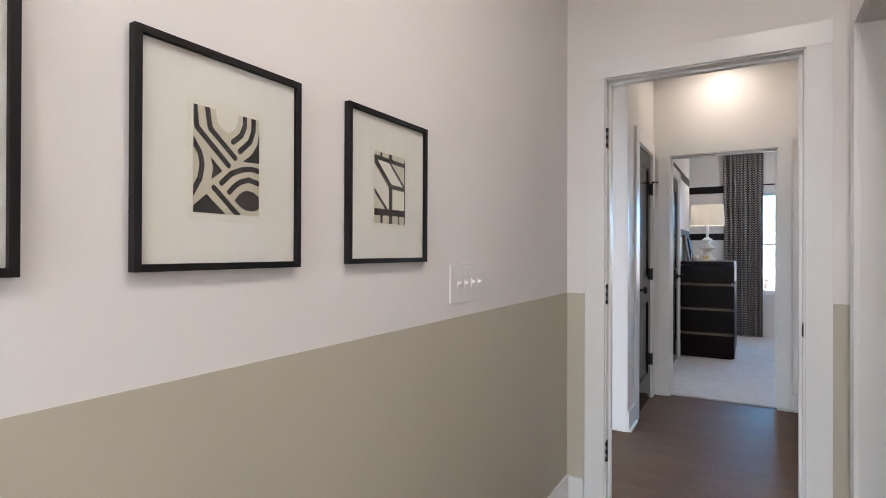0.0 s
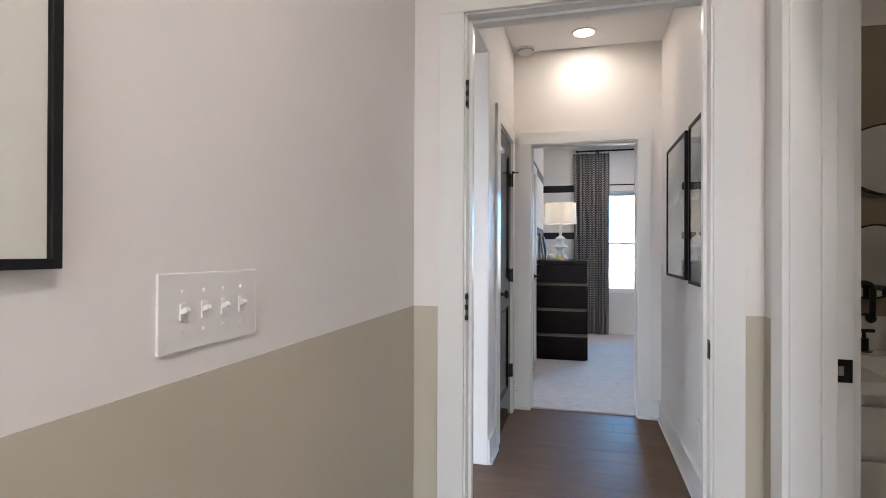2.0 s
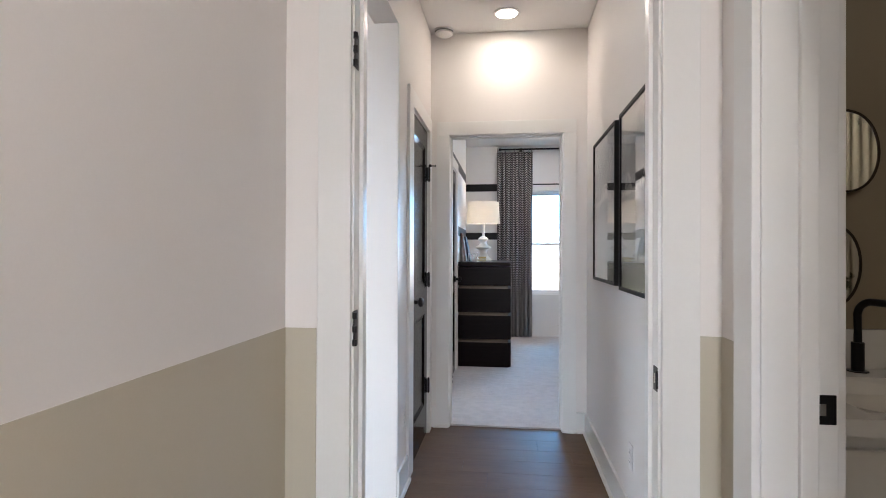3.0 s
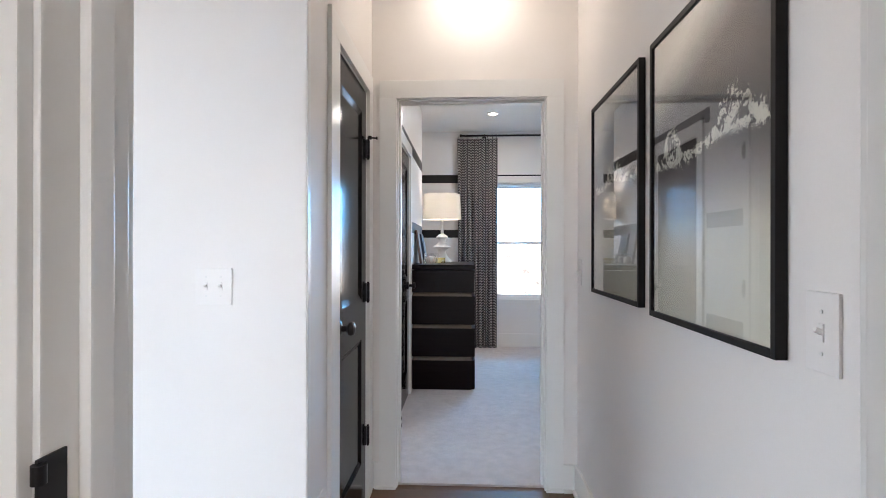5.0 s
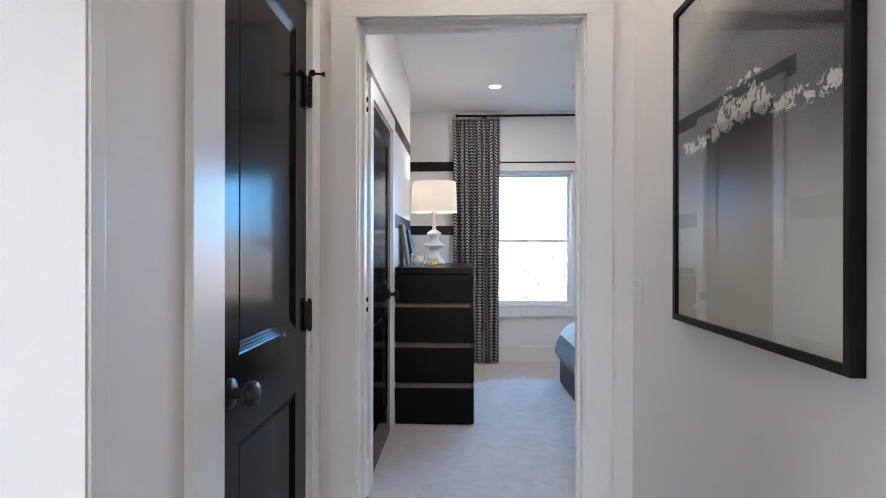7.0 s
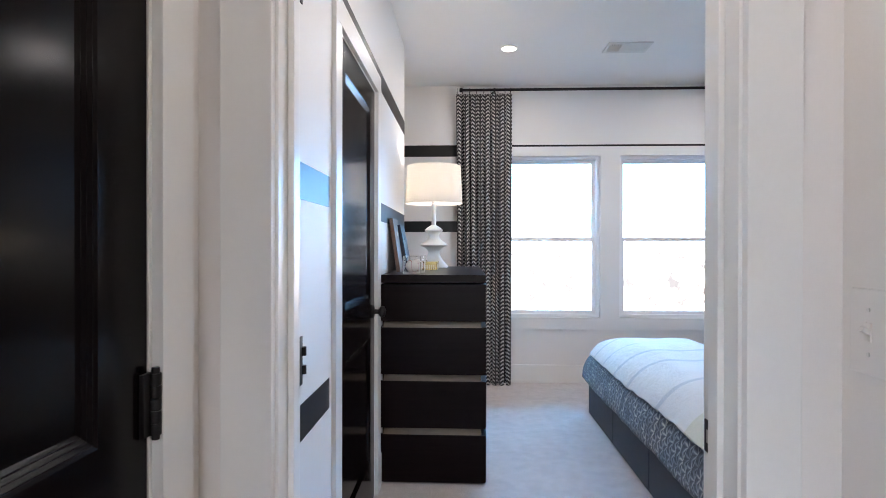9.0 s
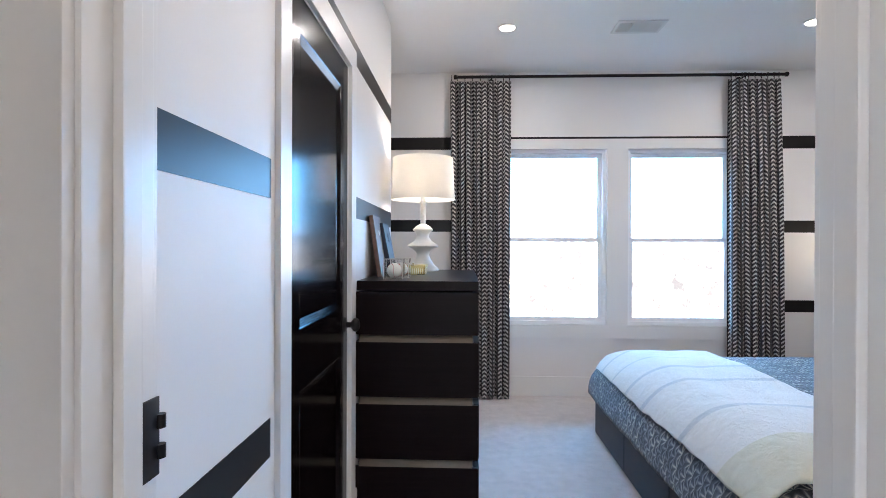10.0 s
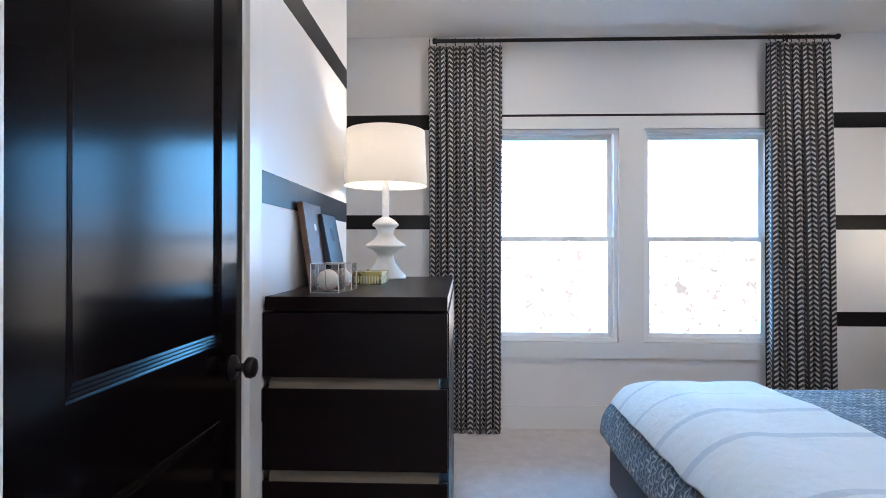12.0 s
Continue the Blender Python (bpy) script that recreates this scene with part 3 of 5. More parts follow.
def lining_y(tag, y0, y1, xf, xb, side, stop=0.045, near=0.088):
    """The same for a wall that runs along y; xf is the seen face, xb the back one, side the way the face looks.
    stop: how deep the door stop sits; near: the width of the casing at y0."""
    lo, hi = min(xf, xb), max(xf, xb)
    jamb = bmesh.new()
    block(jamb, lo, hi, y0 - 0.02, y0, 0, DOOR_H, 0.002)
    block(jamb, lo, hi, y1, y1 + 0.02, 0, DOOR_H, 0.002)
    block(jamb, lo, hi, y0 - 0.02, y1 + 0.02, DOOR_H, DOOR_H + 0.02, 0.002)
    j = structure(part("door_jamb_" + tag, jamb, M_TRIM), "white painted door lining")
    xm = xf - side * stop
    strip = bmesh.new()
    a, b = min(xm, xm - side * 0.035), max(xm, xm - side * 0.035)
    block(strip, a, b, y0, y0 + 0.012, 0, DOOR_H, 0.003)
    block(strip, a, b, y1 - 0.012, y1, 0, DOOR_H, 0.003)
    block(strip, a, b, y0 + 0.012, y1 - 0.012, DOOR_H - 0.012, DOOR_H, 0.003)
    part("door_stop", strip, M_TRIM, j)
    for face, s in ((xf, side), (xb, -side)):
        a, b = min(face, face + s * 0.017), max(face, face + s * 0.017)
        for ya, yb in ((y0 - near - 0.006, y0 - 0.006), (y1 + 0.006, y1 + 0.094)):
            boxes("casing", M_TRIM, j, (a, b, ya, yb, 0, DOOR_H + 0.006), bevel=0.002)
        boxes("casing_head", M_TRIM, j, (a, b, y0 - near - 0.006, y1 + 0.094, DOOR_H + 0.006, DOOR_H + 0.098), bevel=0.002)
    return j


jamb1 = lining_x("1", -0.386, 0.385, 3.07, 3.19)
jamb2 = lining_x("2", -0.381, 0.387, 5.40, 5.52)
jamb3 = lining_y("bath", 2.11, 2.87, 0.535, 0.682, -1, stop=0.07)
lining_y("hall_closet", 4.645, 5.257, -0.52, -0.64, 1, near=0.125)
lining_y("bedroom_closet", 6.37, 7.15, -0.51, -0.63, 1)


def hinge(parent, x, y, z, along="x", side=1, knuckles=(0, 2, 4)):
    """A black butt hinge: two leaves and a five-knuckle barrel with ball tips."""
    bm = bmesh.new()
    for k in knuckles:
        rod(bm, (x, y, z - 0.045 + k * 0.018), (x, y, z - 0.0285 + k * 0.018), 0.0062, seg=12)
    if along == "x":
        block(bm, x - 0.004, x - 0.001, y, y + side * 0.034, z - 0.047, z + 0.047, 0.0012)
    else:
        block(bm, x - 0.03 * side, x, y - 0.002, y + 0.002, z - 0.045, z + 0.045)
    return part("hinge", bm, M_BLACK, parent, "black butt hinge", smooth=True)


for z in (0.287, 1.026, 1.763):
    hinge(jamb1, -0.382, 3.064, z)
    hinge(jamb2, -0.377, 5.527, z + 0.018, side=-1, knuckles=(1, 3))


def strike(parent, x, y, z, axis):
    """A strike plate let into a jamb, with its lip and latch hole."""
    bm = bmesh.new()
    hole = bmesh.new()
    if axis == "x":
        block(bm, x - 0.002, x, y - 0.016, y + 0.016, z - 0.03, z + 0.03, 0.0008)
        block(bm, x - 0.006, x, y - 0.021, y - 0.015, z - 0.022, z + 0.022, 0.0015)
        block(hole, x - 0.0026, x - 0.001, y - 0.006, y + 0.007, z - 0.012, z + 0.012)
    else:
        block(bm, x - 0.022, x + 0.022, y - 0.002, y, z - 0.03, z + 0.03, 0.0008)
        block(hole, x - 0.010, x + 0.002, y - 0.0026, y - 0.001, z - 0.012, z + 0.012)
    s = part("strike_plate", bm, M_BLACK, parent, "black strike plate")
    part("latch_hole", hole, M_STEEL, s)


strike(jamb1, 0.385, 3.088, 0.915, "x")
strike(jamb2, 0.387, 5.50, 0.915, "x")
strike(jamb3, 0.655, 2.87, 0.912, "y")


def panel_door(name, width, m, label, knob_near=True, hinges=(0.318, 1.03, 1.742), st=0.122):
    """A two-panel moulded door with knob and hinges. In its own metres: x across, the face looks along -y, z up."""
    th = thing(name, 0, 0, 0, label, "door")
    tagged(th, kind="structure")
    h, t = DOOR_H - 0.012, 0.035
    x0, x1 = 0.003, width - 0.003
    slab = bmesh.new()
    zs = [(0.21, 0.812), (1.003, h - 0.118)]
    block(slab, x0, x0 + st, 0, t, 0.0, h)
    block(slab, x1 - st, x1, 0, t, 0.0, h)
    for za, zb in ((0.0, zs[0][0]), (zs[0][1], zs[1][0]), (zs[1][1], h)):
        block(slab, x0 + st, x1 - st, 0, t, za, zb)
    part("door_slab", slab, M_DOOR, th)
    for za, zb in zs:
        bm = bmesh.new()
        loops = []
        for ins, y in ((0.0, 0.0), (0.0048, 0.0022), (0.0072, 0.0017), (0.0122, 0.0044), (0.0146, 0.0039), (0.0196, 0.0066), (0.0220, 0.0061), (0.0275, 0.0090)):
            xa, xb = x0 + st + ins, x1 - st - ins
            loops.append([bm.verts.new(p) for p in ((xa, y, za + ins), (xb, y, za + ins), (xb, y, zb - ins), (xa, y, zb - ins))])
        for lo, hi in zip(loops, loops[1:]):
            for k in range(4):
                bm.faces.new((lo[k], lo[(k + 1) % 4], hi[(k + 1) % 4], hi[k]))
        bm.faces.new(loops[-1])
        part("door_panel", bm, M_DOOR, th)
    kx = x0 + 0.052 if knob_near else x1 - 0.06
    bm = bmesh.new()
    turn = Matrix.Translation((kx, 0, 0.93)) @ Euler((radians(90), 0, 0)).to_matrix().to_4x4()
    lathe(bm, [(0.033, 0.0), (0.033, 0.005), (0.028, 0.009), (0.012, 0.012), (0.011, 0.030), (0.018, 0.035), (0.027, 0.042), (0.0285, 0.052), (0.024, 0.061), (0.012, 0.066), (0.001, 0.067)], 28, turn)
    part("door_knob", bm, M_BLACK, th, "black round door knob", smooth=True)
    hx = x1 + 0.002 if knob_near else x0 - 0.002
    for z in hinges:
        bm = bmesh.new()
        for k in range(5):
            rod(bm, (hx, -0.012, z - 0.045 + k * 0.018), (hx, -0.012, z - 0.0285 + k * 0.018), 0.008, seg=12)
        rod(bm, (hx, -0.012, z - 0.052), (hx, -0.012, z + 0.052), 0.0055, seg=10)
        block(bm, hx - 0.022, hx + 0.002, -0.008, -0.0005, z - 0.045, z + 0.045, 0.001)
        part("hinge", bm, M_BLACK, th, "black butt hinge", smooth=True)
    if len(hinges) > 1:
        bm = bmesh.new()
        rod(bm, (hx, -0.008, 1.80), (hx + (0.012 if knob_near else -0.012), -0.05, 1.80), 0.004, seg=10)
        rod(bm, (hx + (0.012 if knob_near else -0.012), -0.05, 1.80), (hx + (0.012 if knob_near else -0.012), -0.056, 1.80), 0.008, seg=12)
        rod(bm, (hx, -0.02, 1.792), (hx, -0.02, 1.808), 0.009, seg=12)
        part("hinge_pin_stop", bm, M_BLACK, th, "black hinge-pin door stop", smooth=True)
    th.matrix_world = m
    return th


panel_door("door_1", 0.612, pose(-0.522, 4.645, 0.008, 0, 0, 90), "black-painted two-panel closet door, closed, in the hall", st=0.102)
panel_door("door_2", 0.78, pose(-0.512, 6.37, 0.016, 0, 0, 90), "black-painted two-panel closet door, closed, in the bedroom", knob_near=False, hinges=(1.78,))

# Windows


def sash_window(name, x0, x1, label):
    """A double-hung window in the far wall: frame, two sashes, panes and a lock."""
    bm = bmesh.new()
    ya, yb = WY + 0.018, WY + 0.15
    f = 0.028
    block(bm, x0, x0 + f, ya, yb, WZ0, WZ1, 0.002)
    block(bm, x1 - f, x1, ya, yb, WZ0, WZ1, 0.002)
    block(bm, x0 + f, x1 - f, ya, yb, WZ0, WZ0 + f, 0.002)
    block(bm, x0 + f, x1 - f, ya, yb, WZ1 - f, WZ1, 0.002)
    w = structure(part(name, bm, M_VINYL), label)
    xs0, xs1, zm = x0 + f, x1 - f, 1.335
    for k, (za, zb, y) in enumerate(((WZ0 + f, zm + 0.018, WY + 0.045), (zm - 0.018, WZ1 - f, WY + 0.08))):
        bm = bmesh.new()
        s = 0.032
        block(bm, xs0, xs0 + s, y, y + 0.03, za, zb, 0.002)
        block(bm, xs1 - s, xs1, y, y + 0.03, za, zb, 0.002)
        block(bm, xs0 + s, xs1 - s, y, y + 0.03, za, za + (s if k == 0 else 0.036), 0.002)
        block(bm, xs0 + s, xs1 - s, y, y + 0.03, zb - (0.036 if k == 0 else s), zb, 0.002)
        sash = part("sash", bm, M_VINYL, w, "white window sash")
        bm = bmesh.new()
        block(bm, xs0 + s, xs1 - s, y + 0.012, y + 0.016, za + s, zb - s)
        p = part("pane", bm, M_GLASS, sash, "clear window pane")
        p.visible_shadow = False
    return w


sash_window("window_1", *W1, "white double-hung window with bright daylight behind")
sash_window("window_2", *W2, "white double-hung window with bright daylight behind")
tr = structure(boxes("window_trim", M_TRIM, None, (0.215, 2.335, WY - 0.018, WY - 0.0, 2.10, 2.185), (0.215, 0.305, WY - 0.018, WY, 0.605, 2.10),
                     (1.187, 1.36, WY - 0.018, WY, 0.605, 2.10), (2.243, 2.335, WY - 0.018, WY, 0.605, 2.10)), "flat white window casing")
boxes("window_sill", M_TRIM, tr, (0.215, 2.335, WY - 0.021, WY + 0.018, 0.592, 0.615), bevel=0.002)
boxes("apron", M_TRIM, tr, (0.215, 2.335, WY - 0.018, WY, 0.505, 0.592), bevel=0.002)
bm = bmesh.new()
block(bm, -18, 22, 22, 22.1, -4, 13)
structure(part("backdrop", bm, M_BACKDROP), "bright hazy woods and sky outside the windows")
# Two more glowing sheets, unseen, that only light the living room and vestibule.
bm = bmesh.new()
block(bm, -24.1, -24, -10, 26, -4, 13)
structure(part("backdrop_west", bm, M_BACKDROP_WHITER), "unseen glowing sheet of woods and sky, added to light the living room")
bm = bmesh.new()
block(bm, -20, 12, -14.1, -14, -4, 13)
structure(part("backdrop_south", bm, M_BACKDROP_WHITER), "unseen glowing sheet of woods and sky, added to light vestibule and living room")

# ---- things: lamps and fittings on walls and ceilings ----


def can_light(x, y, q=1.0):
    th = thing("recessed_light", x, y, CEIL, "round white recessed ceiling light, switched on", "ceiling light", "recessed ceiling lights")
    bm = bmesh.new()
    lathe(bm, [(r * q, z) for r, z in ((0.068, 0.0), (0.085, -0.001), (0.088, -0.004), (0.086, -0.008), (0.070, -0.009), (0.067, -0.006))], 40, Matrix.Translation((x, y, CEIL)))
    part("trim_ring", bm, M_PLASTIC, th, smooth=True)
    bm = bmesh.new()
    lathe(bm, [(r * q, z) for r, z in ((0.066, -0.004), (0.066, -0.009), (0.05, -0.0105), (0.001, -0.011))], 32, Matrix.Translation((x, y, CEIL)))
    part("lens", bm, M_CAN, th, "glowing lens")
    return at_home(th)


# Includes fixtures added for the unseen lamps.
for p in [HALL_CAN] + BED_CANS + FOYER_UNSEEN_CANS + [(1.6, 2.2)]:
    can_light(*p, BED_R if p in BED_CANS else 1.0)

sd = thing("smoke_detector", -0.420, 5.325, CEIL, "round white smoke detector on the hall ceiling", "smoke detector")
bm = bmesh.new()
lathe(bm, [(0.066, 0.0), (0.066, -0.010), (0.058, -0.014), (0.058, -0.020), (0.062, -0.022), (0.060, -0.034), (0.048, -0.042), (0.001, -0.044)], 40, Matrix.Translation((-0.420, 5.325, CEIL)))
part("body", bm, M_PLASTIC, sd, smooth=True)
# Dark blocks stand in for the shade inside the vent slots.
bm = bmesh.new()
for k in range(24):
    a = 2 * math.pi * k / 24
    block(bm, -0.420 + 0.0585 * math.cos(a) - 0.004, -0.420 + 0.0585 * math.cos(a) + 0.004, 5.325 + 0.0585 * math.sin(a) - 0.004, 5.325 + 0.0585 * math.sin(a) + 0.004, CEIL - 0.0195, CEIL - 0.0145)
part("vent_ring", bm, M_DARK, sd)
at_home(sd)

hatch = thing("attic_hatch", 0.037, 4.5, CEIL, "white painted attic hatch panel with a steel pull", "hatch")
boxes("panel", M_CEIL, hatch, (-0.27, 0.345, 4.18, 4.846, CEIL - 0.007, CEIL - 0.001), bevel=0.001)
# Dark strips paint in the shade of the gap round the panel.
bm = bmesh.new()
block(bm, -0.281, -0.272, 4.17, 4.856, CEIL - 0.003, CEIL - 0.0005)
block(bm, 0.347, 0.356, 4.17, 4.856, CEIL - 0.003, CEIL - 0.0005)
block(bm, -0.272, 0.347, 4.848, 4.856, CEIL - 0.003, CEIL - 0.0005)
block(bm, -0.272, 0.347, 4.17, 4.178, CEIL - 0.003, CEIL - 0.0005)
part("shadow_gap", bm, M_DARK, hatch)
bm = bmesh.new()
lathe(bm, [(0.012, 0.0), (0.012, -0.003), (0.005, -0.005), (0.005, -0.016), (0.010, -0.020), (0.009, -0.027), (0.001, -0.029)], 20, Matrix.Translation((0.035, 4.805, CEIL - 0.007)))
part("pull_knob", bm, M_STEEL, hatch, "steel pull knob", smooth=True)
at_home(hatch)

vent = thing("ceiling_vent", 1.15, 8.51, CEIL, "white slatted air vent in the bedroom ceiling", "vent")
# Dark sheet stands in for duct shade; pale sheet keeps other banks bright.
boxes("backing", M_DARK, vent, (1.01, 1.10, 8.44, 8.58, CEIL - 0.003, CEIL - 0.001))
boxes("damper", M_GRILLE, vent, (1.10, 1.29, 8.44, 8.58, CEIL - 0.003, CEIL - 0.001))
boxes("frame", M_GRILLE, vent, (0.99, 1.31, 8.41, 8.44, CEIL - 0.010, CEIL - 0.001), (0.99, 1.31, 8.58, 8.61, CEIL - 0.010, CEIL - 0.001),
      (0.99, 1.01, 8.44, 8.58, CEIL - 0.010, CEIL - 0.001), (1.29, 1.31, 8.44, 8.58, CEIL - 0.010, CEIL - 0.001), (1.098, 1.106, 8.44, 8.58, CEIL - 0.010, CEIL - 0.003), (1.195, 1.203, 8.44, 8.58, CEIL - 0.010, CEIL - 0.003))
for bank, (xa, xb, lean) in enumerate(((1.01, 1.098, 62), (1.106, 1.195, -14), (1.203, 1.29, -14))):
    for k in range(6):
        xs = xa + (k + 0.5) * (xb - xa) / 6
        bm = bmesh.new()
        block(bm, -0.008, 0.008, 8.44, 8.58, -0.0006, 0.0006)
        bmesh.ops.transform(bm, matrix=Matrix.Translation((xs, 0, CEIL - 0.008)) @ Euler((0, radians(lean), 0)).to_matrix().to_4x4(), verts=bm.verts)
        part("slat", bm, M_GRILLE, vent)
at_home(vent)


def wall_plate(name, m, gangs, label, category="light switch", outlet=False):
    """A white plate in its own metres: x across, face along -y, its middle at the origin."""
    th = thing(name, 0, 0, 0, label, category)
    w = 0.07 + 0.046 * (gangs - 1) if gangs < 4 else 0.23
    bm = bmesh.new()
    block(bm, -w / 2, w / 2, -0.0052, 0.0, -0.058, 0.058, 0.002)
    part("plate", bm, M_PLASTIC, th)
    for g in range(gangs):
        gx = (g - (gangs - 1) / 2) * 0.046
        if outlet:
            for dz in (-0.02, 0.02):
                bm = bmesh.new()
                block(bm, gx - 0.016, gx + 0.016, -0.0085, -0.005, dz - 0.014, dz + 0.014, 0.003)
                part("socket", bm, M_PLASTIC, th)
                bm = bmesh.new()
                block(bm, gx - 0.007, gx - 0.005, -0.0088, -0.008, dz - 0.002, dz + 0.006)
                block(bm, gx + 0.005, gx + 0.007, -0.0088, -0.008, dz - 0.002, dz + 0.006)
                part("slots", bm, M_DARK, th)
        else:
            bm = bmesh.new()
            block(bm, gx - 0.0055, gx + 0.0055, -0.0075, -0.005, -0.013, 0.013, 0.001)
            part("collar", bm, M_PLASTIC, th)
            bm = bmesh.new()
            block(bm, gx - 0.0045, gx + 0.0045, -0.017, -0.006, -0.0038, 0.0038, 0.0015)
            bmesh.ops.rotate(bm, cent=(gx, -0.006, 0), matrix=Euler((radians(-28), 0, 0)).to_matrix(), verts=bm.verts)
            part("toggle", bm, M_PLASTIC, th, "white toggle lever")
        for dz in (-0.03, 0.03):
            bm = bmesh.new()
            rod(bm, (gx, -0.0068, dz), (gx, -0.0055, dz), 0.003, seg=10)
            block(bm, gx - 0.0028, gx + 0.0028, -0.0071, -0.0066, dz - 0.0004, dz + 0.0004)
            part("screw", bm, M_GRILLE, th)
    th.matrix_world = m
    return th


wall_plate("light_switch", pose(-0.5745, 2.009, 1.1265, 0, 0, 90), 4, "white four-gang toggle switch plate on the off-white wall")
wall_plate("light_switch", pose(-0.8125, 4.2645, 1.134, 0, 0, 0), 2, "white two-gang toggle switch plate on a bright wall end")
wall_plate("light_switch", pose(0.5545, 3.508, 1.119, 0, 0, -90) @ Matrix.Scale(1.13, 4), 1, "white single toggle switch plate beside framed prints")
wall_plate("light_switch", pose(0.5545, 5.335, 1.136, 0, 0, -90) @ Matrix.Scale(1.13, 4), 1, "white single toggle switch plate beside the bedroom doorway")
wall_plate("outlet", pose(0.5545, 4.10, 0.337, 0, 0, -90), 1, "white double power outlet low on the hall wall", "outlet", True)
wall_plate("outlet", pose(-0.5195, 4.42, 0.36, 0, 0, 90), 1, "white double power outlet beside the closet door", "outlet", True)

# ---- things: pictures ----


def picture(name, m, w, h, bar, depth, label, group, art):
    """A framed picture in its own metres: x across, face along -y, its middle at the origin."""
    th = thing(name, 0, 0, 0, label, "picture", group)
    for xa, xb, za, zb in ((-w / 2, -w / 2 + bar, -h / 2, h / 2), (w / 2 - bar, w / 2, -h / 2, h / 2), (-w / 2 + bar, w / 2 - bar, -h / 2, -h / 2 + bar), (-w / 2 + bar, w / 2 - bar, h / 2 - bar, h / 2)):
        boxes("frame_bar", M_FRAME, th, (xa, xb, -depth, 0, za, zb), bevel=0.0012)
    art(th, w - 2 * bar, h - 2 * bar, depth)
    bm = bmesh.new()
    block(bm, -w / 2 + bar, w / 2 - bar, -depth + 0.004, -depth + 0.006, -h / 2 + bar, h / 2 - bar)
    g = part("glass", bm, M_PICGLASS, th, "clear picture glass")
    g.visible_shadow = False
    th.matrix_world = m
    return th


def runs_mesh(x0, x1, z0, z1, y, inside, nx=150, nz=190):
    """Flat shapes on a sheet, row by row, where inside(u, v) holds."""
    bm = bmesh.new()
    dz = (z1 - z0) / nz
    for r in range(nz):
        v = (r + 0.5) / nz
        k = 0
        while k < nx:
            if inside((k + 0.5) / nx, v):
                e = k
                while e < nx and inside((e + 0.5) / nx, v):
                    e += 1
                xa, xb = x0 + (x1 - x0) * k / nx, x0 + (x1 - x0) * e / nx
                zt = z1 - r * dz
                bm.faces.new([bm.verts.new(p) for p in ((xa, y, zt - dz), (xb, y, zt - dz), (xb, y, zt), (xa, y, zt))])
                k = e
            else:
                k += 1
    return bm


def seg_dist(u, v, a, b):
    ax, ay, bx, by = a[0], a[1] * 1.3, b[0], b[1] * 1.3
    px, py = u - ax, v * 1.3 - ay
    dx, dy = bx - ax, by - ay
    k = max(0.0, min(1.0, (px * dx + py * dy) / (dx * dx + dy * dy)))
    return math.hypot(px - k * dx, py - k * dy)


STROKES = [((0.015, 0.0), (0.045, 0.205), (0.505, 0.52)), ((0.19, 0.0), (0.235, 0.195), (0.605, 0.435)),
           ((0.76, -0.02), (0.76, 0.1), (0.70, 0.2), (0.573, 0.28)), ((0.905, -0.02), (0.905, 0.12), (0.85, 0.24), (0.68, 0.36)),
           ((-0.02, 0.32), (0.09, 0.44), (0.12, 0.55), (0.09, 0.68), (-0.02, 0.83)),
           ((0.40, 0.70), (0.55, 0.595), (0.72, 0.54), (0.87, 0.52), (1.02, 0.535)), ((0.52, 0.78), (0.61, 0.71), (0.695, 0.665), (0.83, 0.635), (1.02, 0.665)),
           ((0.29, 0.755), (0.68, 1.02))]
PATCHES = [((1.0, 0.13), (1.0, 0.45), (0.72, 0.46), (0.86, 0.385), (0.96, 0.27)), ((0.24, 0.46), (0.41, 0.585), (0.25, 0.68), (0.275, 0.57)),
           ((0.60, 0.86), (0.68, 0.785), (0.78, 0.745), (0.90, 0.755), (1.0, 0.80), (1.0, 0.925), (0.91, 0.955), (0.80, 0.955), (0.69, 0.92)),
           ((0.0, 0.94), (0.18, 0.82), (0.46, 1.0), (0.0, 1.0))]


def in_patch(u, v, poly):
    odd = False
    for (ax, ay), (bx, by) in zip(poly, poly[1:] + poly[:1]):
        if (ay > v) != (by > v) and u < (bx - ax) * (v - ay) / (by - ay) + ax:
            odd = not odd
    return odd


def curves_ink(u, v):
    """Interlaced curved bands and the patches between them."""
    return any(seg_dist(u, v, a, b) < 0.036 for line in STROKES for a, b in zip(line, line[1:])) or any(in_patch(u, v, p) for p in PATCHES)


def curves_art(th, w, h, depth):
    boxes("mat", M_MAT, th, (-w / 2, w / 2, -depth + 0.009, -0.002, -h / 2, h / 2), label="wide cream mat board")
    y = -depth + 0.009
    zo = 0.0
    bw, bh = 0.130, 0.172
    boxes("backing_sheet", M_PAPER2, th, (-0.075, 0.075, y - 0.0006, y, -0.1 + zo, 0.1 + zo))
    boxes("print", M_PAPER, th, (-bw / 2, bw / 2, y - 0.0012, y - 0.0006, -bh / 2 + zo, bh / 2 + zo), label="tan print with curved black bands")
    part("ink", runs_mesh(-bw / 2, bw / 2, -bh / 2 + zo, bh / 2 + zo, y - 0.0016, curves_ink), M_INK, th)
    part("highlight", runs_mesh(-bw / 2, bw / 2, -bh / 2 + zo, bh / 2 + zo, y - 0.0015, lambda u, v: math.hypot((u - 0.485) / 0.165, (v - 0.03) / 0.165) < 1, 60, 70), M_PAPER2, th)


